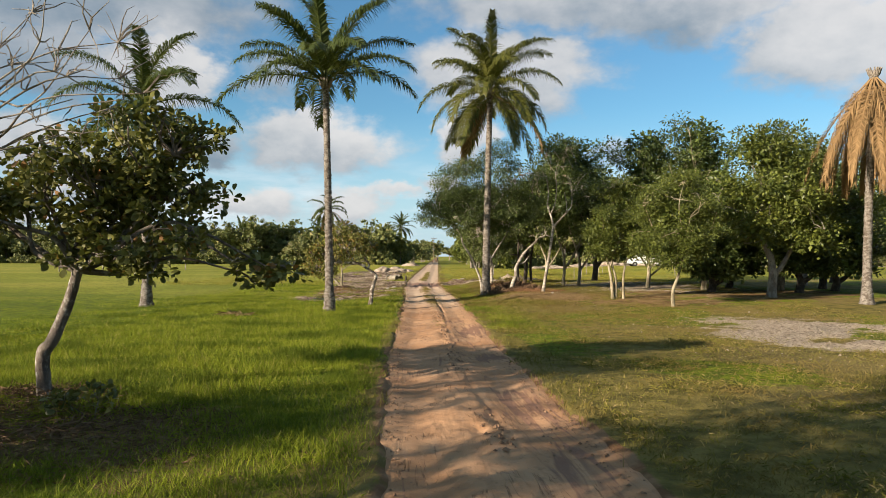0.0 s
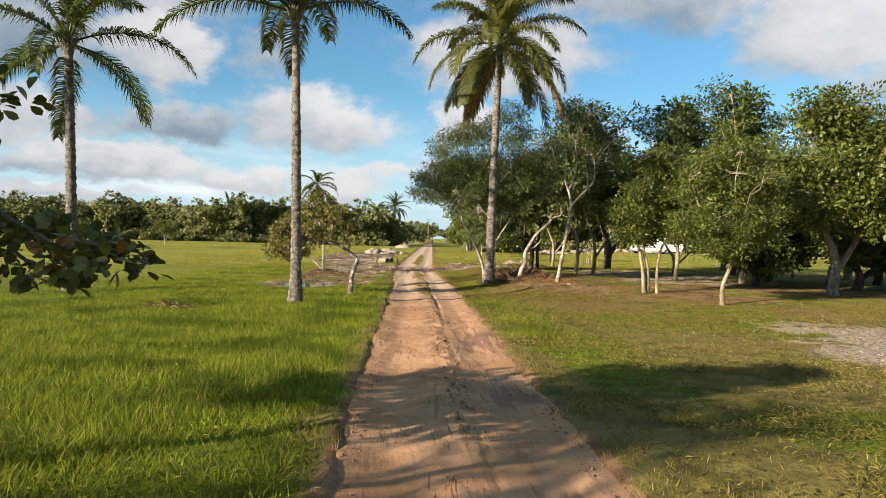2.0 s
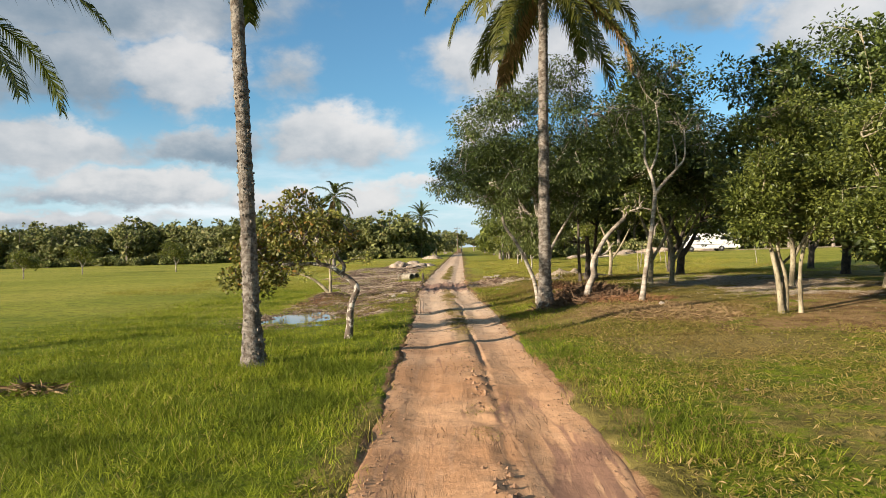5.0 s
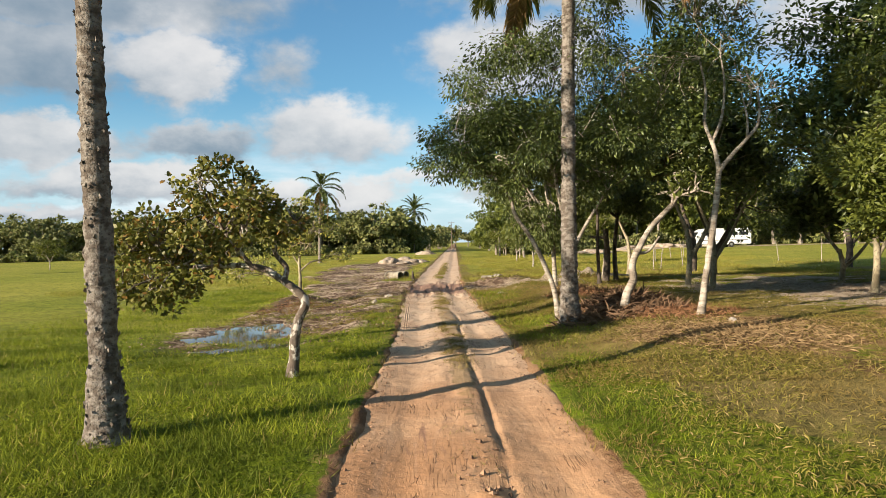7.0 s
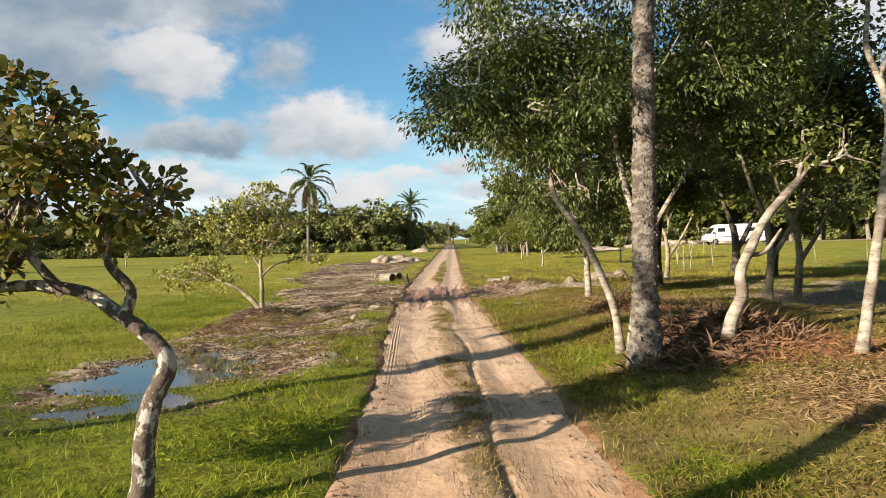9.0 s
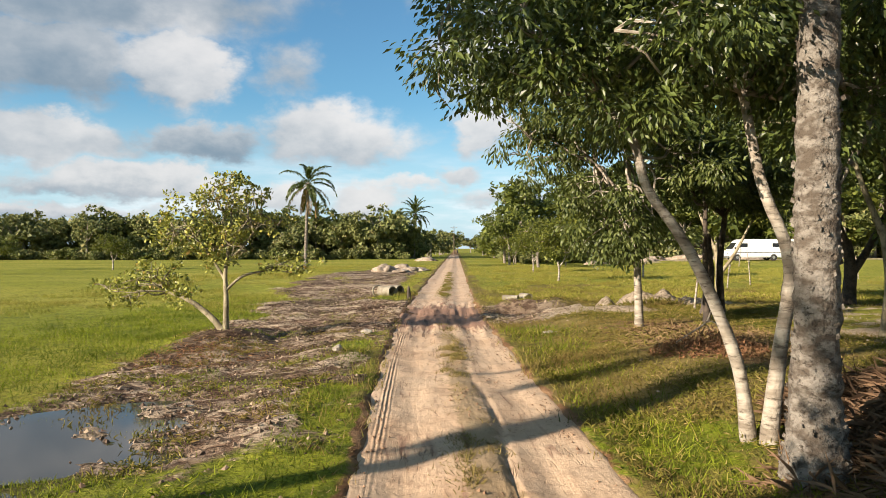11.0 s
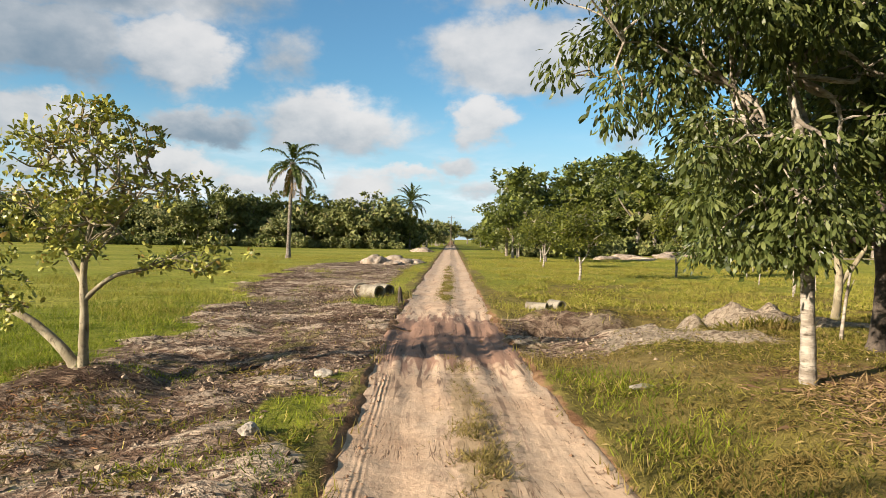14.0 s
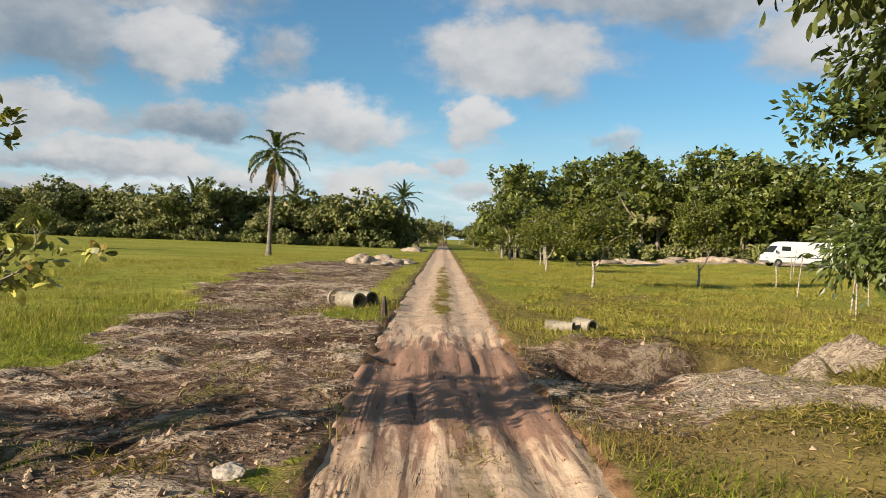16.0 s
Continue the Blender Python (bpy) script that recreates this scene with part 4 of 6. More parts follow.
palm("dead_palm", "palm with a hanging skirt of dead straw fronds", (21.4, 37.4), 11.8, (0.4, 0.0), 0.18, "palm_dead", 0, 6.6, 4, dead=44, leaflet=0.8, green=False, skirt=True)
palm("coconut_palm", "slim palm with some dead fronds in the open meadow", (-22.6, 120.5), 10.6, (0.3, 0.2), 0.2, "palm", 15, 4.4, 5, dead=6, rings=False, pairs=34, leaflet=0.8, rises=(74, 54, 34, 14, -8, -30), bends=(84, 96, 100, 96, 80, 50))
palm("date_palm", "bushy palm in front of the far woods", (-17.5, 215.0), 11.5, (0, 0), 0.3, "palm", 26, 5.6, 6, rings=False, pairs=30, leaflet=1.0)
palm("date_palm", "palm rising from the edge of the woods", (-64.0, 203.0), 9.0, (0, 0), 0.3, "palm", 24, 6.0, 7, rings=False, pairs=30, leaflet=1.0)
palm("coconut_palm", "palm crown behind the meadow palm", (-42.0, 207.0), 10.8, (0, 0), 0.25, "palm", 20, 4.6, 8, rings=False, pairs=30, leaflet=1.0)

# cashew trees on the meadow side
tree("cashew_tree", "crooked cashew tree with leathery leaves over straw", (-6.5, 14.0),
     [([(0, 0, 0), (-0.06, 0, 0.75), (0.12, 0, 1.05), (0.38, 0.05, 1.75), (0.5, 0.1, 2.3)], 0.115, 0.085)],
     [(1.5, 0.1, 4.3, 1.3, 1.4, 0.95), (0.2, 0.2, 3.7, 1.6, 1.6, 1.0), (2.1, 0.2, 3.3, 1.3, 1.3, 0.85), (-1.5, 0, 3.3, 1.6, 1.6, 1.1), (3.6, 0.2, 2.3, 0.95, 0.7, 0.3), (1.2, 0.1, 2.55, 1.4, 1.1, 0.45)],
     "leaf_cashew", "bark_brown", 0.15, 1350, 8, 11, 0.62, "rosette", limbs=3, twigs=260)
tree("cashew_seedling", "low cashew seedling with dark leaves in dry straw", (-4.9, 12.6), [([(0, 0, 0), (0.05, 0, 0.2), (0.1, 0, 0.4)], 0.015, 0.008), ([(0, 0, 0), (-0.2, 0, 0.15), (-0.45, 0, 0.3)], 0.012, 0.007)],
     [(0.1, 0, 0.42, 0.35, 0.3, 0.2), (-0.5, 0, 0.32, 0.3, 0.3, 0.15)], "leaf_cashew", "bark_brown", 0.13, 26, 6, 15, 0.6, "rosette", limbs=1, twigs=10, category="seedling", twig=0.006)
tree("bare_tree", "leafless grey tree with fine branches", (-7.9, 10.8), [([(0, 0, 0), (0.1, 0, 1.4), (0.5, 0, 2.6), (1.3, 0.1, 3.5)], 0.12, 0.07)],
     [(2.9, 0.2, 5.1, 1.2, 0.9, 0.9), (3.6, 0.2, 4.3, 1.1, 0.8, 0.6), (2.0, 0.2, 5.7, 1.2, 0.9, 0.9), (3.6, 0.2, 5.6, 1.1, 0.9, 0.8), (4.2, 0.2, 4.9, 0.9, 0.8, 0.5)], "leaf_cashew", "bark_grey", 0.1, 260, 0, 12, limbs=4, twigs=150, thick=0.22, twig=0.008)
tree("cashew_tree", "small bent cashew tree with rusty young leaves", (-3.9, 37.5),
     [([(0, 0, 0), (0.06, 0.0, 0.4), (0.08, 0.02, 0.8), (0.16, 0.06, 1.15), (0.28, 0.1, 1.45), (0.16, 0.13, 1.66), (-0.14, 0.17, 1.88), (-0.55, 0.2, 2.14), (-1.05, 0.2, 2.22), (-1.5, 0.2, 2.2)], 0.10, 0.05), ([(-0.16, 0.16, 1.88), (-0.1, 0.2, 2.15), (-0.32, 0.2, 2.45), (-0.3, 0.2, 2.8)], 0.055, 0.04), ([(-0.75, 0.2, 2.14), (-1.0, 0.1, 2.5), (-1.3, 0.05, 2.95)], 0.05, 0.035)],
     [(-1.7, 0.1, 3.75, 0.9, 0.9, 0.65), (-0.95, 0.1, 3.35, 1.15, 1.1, 0.8), (-0.1, 0.2, 3.05, 0.75, 0.8, 0.55), (-2.4, 0.1, 2.7, 0.95, 1.0, 0.8), (-3.0, 0, 2.3, 0.8, 0.8, 0.7), (-1.6, 0, 2.6, 1.0, 1.0, 0.5), (-2.7, -0.2, 1.75, 0.8, 0.8, 0.45), (-2.0, 0.1, 2.0, 0.7, 0.7, 0.4)],
     "leaf_rust", "bark_lichen", 0.125, 800, 8, 13, 0.58, "rosette", limbs=3, twigs=200)
tree("cashew_tree", "sparse young cashew tree with pale yellowish leaves", (-8.67, 56.4),
     [([(0, 0, 0), (0.02, 0, 0.9), (0.0, 0, 1.7), (0.1, 0.05, 2.6)], 0.08, 0.045), ([(-0.1, 0, 0), (-0.5, 0.05, 0.42), (-1.1, 0.1, 0.85), (-1.8, 0.1, 1.15)], 0.095, 0.05), ([(0.02, 0, 1.2), (0.5, 0.05, 1.6), (1.1, 0.1, 1.75)], 0.045, 0.03), ([(0.0, 0, 1.5), (-0.5, 0.1, 2.2), (-1.0, 0.1, 2.8)], 0.045, 0.03), ([(0.02, 0, 1.9), (0.5, 0.1, 2.5), (0.9, 0.1, 3.0)], 0.04, 0.025)],
     [(-0.2, 0, 3.8, 1.5, 1.2, 0.8), (0.9, 0.1, 3.1, 1.2, 1.1, 0.75), (-1.4, 0, 3.1, 1.2, 1.1, 0.75), (0, 0, 2.4, 1.5, 1.2, 0.65), (1.9, 0.2, 1.9, 0.9, 0.8, 0.38), (-2.2, 0, 1.6, 1.0, 1.0, 0.7), (-3.2, 0.1, 1.15, 1.0, 0.8, 0.5), (-1.5, 0, 1.05, 0.8, 0.7, 0.45)],
     "leaf_pale", "bark_tan", 0.135, 620, 8, 14, 0.5, "rosette", limbs=5, twigs=200, fill=0.0, thick=0.42)

# the roadside grove
tree("mango_tree", "spreading tree with several trunks and drooping leaves", (2.15, 45.0),
     [([(0, 0, 0), (-0.12, 0, 0.9), (-0.45, 0, 1.8), (-0.80, 0, 2.5), (-1.22, 0.05, 3.15), (-1.38, 0.1, 3.75), (-1.85, 0.3, 4.4)], 0.078, 0.045), ([(0.15, -0.2, 0), (0.33, -0.1, 1.2), (0.5, 0.0, 2.2), (0.2, 0.1, 3.2), (0.0, 0.2, 4.4)], 0.09, 0.055), ([(0.48, 0.0, 2.1), (0.95, 0.1, 2.9), (1.6, 0.2, 3.9)], 0.055, 0.035)],
     [(-1.8, 0.2, 6.2, 2.2, 2.1, 2.2), (-3.1, 0.2, 5.1, 1.35, 1.4, 1.0), (-2.3, -0.3, 4.7, 1.3, 1.2, 0.7), (0.4, 0.3, 7.4, 2.6, 2.4, 2.2), (-1.0, -0.2, 4.8, 2.2, 1.9, 1.1), (0.9, 0.2, 4.5, 1.9, 1.6, 0.95), (2.4, 0.3, 5.4, 2.1, 2.0, 1.7), (-0.4, 0.4, 5.6, 2.2, 1.8, 1.5), (-1.7, 3.0, 6.1, 1.8, 1.7, 1.3), (0.6, 3.2, 5.8, 2.1, 1.8, 1.4), (2.7, 3.0, 5.6, 2.0, 1.8, 1.4)],
     "leaf_dark", "bark_white", 0.118, 4500, 14, 21, 0.45, "spray", 0.5, 0.20, limbs=3, twigs=160, fill=0.0)
tree("mango_tree", "leafy tree with pale trunk and long drooping leaves", (3.25, 55.4),
     [([(0, 0, 0), (-0.03, 0, 1.0), (-0.08, 0, 2.2), (-0.2, 0, 3.6), (-0.35, 0.1, 4.8)], 0.105, 0.07), ([(-0.1, 0, 2.8), (-0.6, 0.1, 3.8), (-1.2, 0.2, 4.6)], 0.07, 0.05)],
     [(-1.1, 0.2, 5.6, 2.4, 2.2, 2.2), (-2.5, -0.2, 6.3, 1.9, 2.0, 1.5), (-2.4, 0.4, 4.8, 1.7, 1.6, 1.4), (0.4, 0.3, 6.2, 2.0, 2.0, 2.0), (1.2, 0.8, 4.4, 1.6, 1.6, 1.4), (-0.9, 0, 3.2, 1.5, 1.5, 1.0), (0.4, 0.1, 2.7, 0.9, 0.9, 0.7), (-0.9, -0.2, 2.6, 1.1, 1.1, 0.65), (-0.45, -0.5, 2.5, 1.35, 1.1, 0.75)],
     "leaf_droop", "bark_white", 0.16, 2000, 12, 22, 0.35, "broad", 0.75, 0.21, limbs=3, twigs=200, fill=0.0)
tree("forked_tree", "slim pale forked tree with bare lower branches", (5.7, 43.0),
     [([(0, 0, 0), (0.18, 0, 1.2), (0.38, 0.05, 2.3), (0.52, 0.1, 3.2), (0.62, 0.15, 3.95)], 0.09, 0.07), ([(0.62, 0.15, 3.9), (0.5, 0.15, 4.5), (0.28, 0.2, 5.2), (0.34, 0.25, 6.0), (0.2, 0.3, 7.0)], 0.06, 0.025), ([(0.62, 0.15, 3.9), (0.98, 0.2, 4.3), (1.4, 0.2, 4.75), (1.72, 0.25, 5.2), (1.75, 0.3, 6.1)], 0.06, 0.025), ([(0.45, 0.15, 4.65), (0.72, 0.2, 5.3), (0.82, 0.2, 6.2), (0.75, 0.3, 7.2)], 0.045, 0.02), ([(1.4, 0.2, 4.75), (1.42, 0.25, 5.3), (1.3, 0.3, 6.0)], 0.035, 0.015)],
     [(1.1, 1.6, 7.9, 2.7, 2.4, 1.7), (-0.9, 2.2, 6.9, 1.8, 1.8, 1.4), (2.6, 1.8, 6.2, 1.6, 1.6, 1.3)], "leaf_dark", "bark_white", 0.15, 330, 14, 23, 0.45, spread=0.2, limbs=5, twigs=120, fill=0.0, thick=0.32)
tree("stunted_tree", "bent pale trunk leaning with few leaves", (3.9, 44.1), [([(0, 0, 0), (0.08, 0, 0.5), (0.28, 0, 0.95), (0.26, 0, 1.35), (0.42, 0, 1.75), (0.85, 0.2, 2.4), (1.6, 0.5, 3.1)], 0.12, 0.07), ([(0.4, 0, 1.7), (0.75, 0.1, 1.75), (1.1, 0.2, 2.15)], 0.05, 0.025)],
     [(1.9, 0.2, 3.6, 0.9, 0.9, 0.6)], "leaf_mid", "bark_white", 0.12, 60, 7, 24, limbs=2, twigs=20)
tree("mango_tree", "low tree on three pale stems at the grove's edge", (9.1, 39.2),
     [([(-0.12, 0, 0), (-0.2, 0, 1.0), (-0.42, 0, 2.1), (-0.8, 0.1, 3.2)], 0.085, 0.05), ([(0.05, 0.1, 0), (0.05, 0.1, 1.1), (-0.15, 0.1, 2.1), (0.3, 0.1, 3.2)], 0.075, 0.045), ([(0.46, 0, 0), (0.44, 0, 1.1), (0.62, 0, 2.1), (1.2, 0, 2.9)], 0.065, 0.04)],
     [(-0.1, 0, 4.0, 1.7, 1.7, 1.2), (1.0, 0.3, 4.6, 1.6, 1.6, 1.3), (-1.0, 0.2, 3.4, 1.1, 1.1, 0.9), (0.4, 0.4, 5.7, 1.5, 1.5, 0.9), (1.2, 0.1, 3.0, 1.0, 1.0, 0.7), (-0.9, -0.1, 2.65, 0.9, 0.9, 0.5), (-0.1, 0.2, 2.75, 0.8, 0.8, 0.5)], "leaf_mid", "bark_tan", 0.125, 1500, 15, 25, 0.5, spread=0.22, twigs=80)
tree("mango_tree", "round leafy tree on a short pale trunk", (11.2, 36.0), [([(0, 0, 0), (0.0, 0, 0.8), (0.25, 0, 1.5), (0.4, 0, 2.1)], 0.085, 0.06)],
     [(0.1, 0, 4.3, 1.9, 1.9, 1.8), (0.4, 0.3, 5.9, 1.6, 1.6, 1.3), (-1.0, 0, 3.0, 1.2, 1.2, 1.0), (1.3, 0, 2.9, 1.3, 1.3, 1.1), (-0.8, 0.4, 5.1, 1.2, 1.2, 1.0), (1.6, 0.2, 4.7, 1.1, 1.2, 1.0), (0.1, -0.3, 2.4, 1.2, 1.1, 0.7)], "leaf_mid", "bark_tan", 0.115, 1800, 16, 26, 0.5, spread=0.22, twigs=80)
for k, (x, y, h, w, leaf) in enumerate([(8.6, 65.0, 10.5, 4.2, "leaf_dark"), (12.6, 62.6, 11.0, 4.4, "leaf_dark"), (13.4, 48.6, 12.0, 4.5, "leaf_dark"), (16.6, 47.2, 12.8, 4.2, "leaf_dark"), (25.0, 48.5, 11.0, 4.2, "leaf_dark"), (8.4, 53.0, 12.0, 4.0, "leaf_dark"), (18.0, 40.5, 10.6, 4.3, "leaf_mid"),
                                        (21.5, 47.0, 11.6, 4.6, "leaf_yellow"), (20.5, 58.0, 12.8, 4.6, "leaf_dark"), (27.0, 55.0, 12.5, 5.0, "leaf_mid"), (14.5, 72.0, 13.0, 4.6, "leaf_dark"),
                                        (9.7, 53.9, 11.4, 3.7, "leaf_dark"), (28.5, 42.0, 11.5, 4.6, "leaf_mid"), (33.0, 62.0, 12.5, 5.0, "leaf_dark"), (26.5, 75.0, 12.5, 5.0, "leaf_dark"), (17.0, 48.0, 6.0, 3.0, "leaf_dark"), (21.5, 44.5, 5.4, 2.6, "leaf_dark"), (14.8, 53.5, 6.5, 2.6, "leaf_dark"), (16.2, 44.6, 4.4, 2.5, "leaf_dark"), (24.2, 45.5, 5.0, 3.0, "leaf_dark"), (19.6, 50.5, 5.2, 2.8, "leaf_dark"),
                                        # unseen trees behind the start, added only to throw shade over the foreground
                                        (-10.2, 1.4, 11.0, 4.0, "leaf_mid"), (-6.6, -3.6, 11.0, 4.4, "leaf_mid"), (-16.4, 4.0, 10.0, 4.2, "leaf_mid"), (-2.5, -8.0, 11.0, 4.4, "leaf_mid")]):
    low = h * 0.30
    rs = np.random.default_rng(60 + k)
    slim = 8 < x < 18 and 45 < y < 70 and k != 1
    stem = 0.5 if slim else 1.0
    tree("shade_tree", ("dark dense broadleaf tree in the grove" if leaf == "leaf_dark" else "tall yellowish green broadleaf tree in the grove" if leaf == "leaf_yellow" else "broad green tree of the grove, or unseen one added for its shade"), (x, y),
         [([(0, 0, 0), (0.1, 0, low * 0.4), (0.0, 0.1, low * 0.75)], 0.24 * stem, 0.17 * stem), ([(0.1, 0, low * 0.35), (0.8, 0.1, low * 0.65), (1.5, 0.2, low * 1.05)], 0.15 * stem, 0.09 * stem), ([(0, 0.1, low * 0.7), (-0.5, 0.2, low * 1.1), (-0.8, 0.3, low * 1.5)], 0.14 * stem, 0.08 * stem)],
         [(rs.uniform(-0.3, 0.3) * w, rs.uniform(-0.3, 0.3) * w, h * 0.62, w * 0.72, w * 0.72, h * 0.24), (w * 0.42, 0, h * 0.47, w * 0.6, w * 0.6, h * 0.17), (-w * 0.45, 0.1, h * 0.5, w * 0.58, w * 0.6, h * 0.18),
          (0, w * 0.1, h * 0.78, w * 0.64, w * 0.62, h * 0.18), (0.1 * w, -w * 0.4, h * 0.5, w * 0.55, w * 0.5, h * 0.2)] + ([(0.35 * w, -0.3 * w, h * 0.32, w * 0.5, w * 0.45, h * 0.13), (-0.3 * w, -0.2 * w, h * 0.34, w * 0.45, w * 0.45, h * 0.12)] if x > 15 and 20 < y < 60 else [(1.9, -0.4, 2.9, 1.5, 1.2, 0.8), (3.2, -0.2, 3.3, 1.3, 1.2, 0.9)] if k == 1 else []),
         leaf, "bark_tan" if slim else "bark_dark" if leaf == "leaf_dark" else "bark_grey", 0.21 if x < 22 and y < 56 else 0.25, (1200 if y < 56 else 700) if 5 < x < 22 and y > 20 else 560 if y > 20 else 420, 11 if y > 20 else 8, 80 + k, 0.52, spread=0.25, limbs=2, twigs=60, fill=0.7, group="shade trees of the grove")

# young trees in the open field
for k, (x, y, h, w) in enumerate([(5.0, 89.0, 5.8, 2.1), (4.5, 107.0, 5.4, 2.4), (12.5, 93.8, 6.6, 2.1), (6.0, 125.0, 6.5, 2.6), (10.5, 128.0, 6.0, 2.5), (4.2, 140.0, 7.0, 2.6), (-58.0, 101.0, 4.6, 2.4), (-60.0, 117.0, 5.2, 2.7), (-47.0, 120.0, 5.4, 2.4)]):
    tree("young_tree", "young yellowish tree on a slim pale stem in the field", (x, y), [([(0, 0, 0), (0.04, 0, 0.8), (-0.05, 0, 1.5)], 0.085, 0.06), ([(0, 0, 1.0), (0.4, 0, 1.6), (0.6, 0, 2.2)], 0.05, 0.03)],
         [(0, 0, h * 0.62, w * 0.8, w * 0.8, h * 0.30), (w * 0.4, 0.1, h * 0.5, w * 0.6, w * 0.7, h * 0.2), (-w * 0.4, 0, h * 0.52, w * 0.6, w * 0.6, h * 0.2)], "leaf_yellow", "bark_white", 0.20, int(62 * h), 9, 120 + k, 0.5, spread=0.26, twigs=30, group="young trees in the field")


def sapling_stem(at, h, lean, seed):
    rng = np.random.default_rng(seed)
    root = thing("sapling", "thin pale leafless sapling stem in the grass", "sapling", (at[0], at[1], floor_z(*at) - 0.04), "bare saplings in the field")
    s = Soup()
    tube(s, smooth_line([(0, 0, 0), (lean * 0.4, 0, h * 0.5), (lean, 0.02, h)], 4), [0.045, 0.034, 0.02], 7, 0.05, rng)
    part("stem", s, M["bark_white"], root, smooth=True)
    s = Soup()
    tube(s, smooth_line([(lean * 0.4, 0, h * 0.5), (lean * 0.4 + 0.08 + 0.1 * lean, 0.05, h * 0.65), (lean * 0.4 + 0.14 + 0.3 * lean, 0.05, h * 0.8)], 4), [0.018, 0.008], 6, 0.05, rng)
    part("branch", s, M["bark_white"], root, smooth=True)


for k, (x, y) in enumerate([(13.4, 78.0), (14.6, 80.5), (17.4, 84.0), (17.9, 95.0), (27.5, 113.0), (22.0, 104.0), (24.0, 106.0), (15.9, 88.0), (28.9, 92.0), (30.7, 87.4), (6.2, 60.1)]):
    sapling_stem((x, y), 1.7 + 0.9 * ((k * 7) % 5) / 5, 0.25 * math.sin(k * 2.1), 300 + k)
# the dark tree behind the pale trunk, with low hanging boughs
tree("mango_tree", "dark tree on several stems with low hanging leaves", (5.9, 58.3),
     [([(0.2, 0.3, 0), (0.3, 0.3, 1.3), (0.25, 0.4, 2.6)], 0.17, 0.12), ([(0.75, 0.5, 0), (0.7, 0.5, 1.6), (0.9, 0.6, 3.2)], 0.11, 0.08), ([(-0.5, -1.9, 0), (-0.55, -1.9, 1.7), (-0.5, -1.8, 3.4)], 0.085, 0.06), ([(0.22, 0.4, 2.2), (-0.8, 0.8, 2.3), (-1.7, 1.3, 2.6)], 0.07, 0.045)],
     [(-2.2, 1.5, 2.1, 1.0, 1.0, 0.85), (-1.4, 1.2, 3.2, 1.5, 1.3, 1.0), (0.4, 0.7, 5.0, 2.3, 2.1, 1.7), (-1.0, 0.6, 6.2, 2.0, 2.0, 1.5), (1.6, 0.6, 3.8, 1.6, 1.6, 1.1), (-0.2, -1.2, 4.4, 1.5, 1.4, 1.1)],
     "leaf_dark", "bark_dark", 0.15, 1500, 13, 27, 0.45, "spray", 0.4, 0.22, limbs=2, twigs=90, fill=0.4)


# ---- far woods ----
def wood_tree(seed, h, w, leaf, at=(0, -400), heads_n=150, per=11, leaf_size=0.50):
    rng = np.random.default_rng(seed)
    root = thing("woodland_tree", "broadleaf tree at the edge of the woods", "tree", (at[0], at[1], 0), "trees of the far woods")
    s = Soup()
    tube(s, smooth_line([(0, 0, -0.3), (rng.uniform(-0.3, 0.3), 0, h * 0.3), (rng.uniform(-0.6, 0.6), 0, h * 0.6)], 4), [0.28, 0.2, 0.12], 7)
    for a in rng.uniform(0, 6.3, 3):
        tube(s, [(0, 0, h * 0.3), (math.cos(a) * w * 0.3, math.sin(a) * w * 0.3, h * 0.5), (math.cos(a) * w * 0.5, math.sin(a) * w * 0.5, h * 0.68)], [0.13, 0.09, 0.04], 5)
    part("trunk", s, M["bark_grey"], root)
    blobs = [(rng.uniform(-0.6, 0.6) * w, rng.uniform(-0.6, 0.6) * w, h * rng.uniform(0.20, 0.74), w * rng.uniform(0.4, 0.65), w * rng.uniform(0.4, 0.65), h * rng.uniform(0.12, 0.20)) for _ in range(8)] + [(0, 0, h * 0.60, w * 0.85, w * 0.85, h * 0.28)]
    heads, outward = crown_points(rng, ragged(rng, blobs, 5), heads_n)
    crown = Soup()
    chips(crown, rng, heads, outward, per, leaf_size, 0.50)
    inner, out2 = crown_points(rng, [(*b[:3], b[3] * 0.7, b[4] * 0.7, b[5] * 0.7) for b in blobs], 90)
    chips(crown, rng, inner, out2, 3, 0.9, 0.5)
    part("crown", crown, M[leaf], root, kind="stuff")
    return root


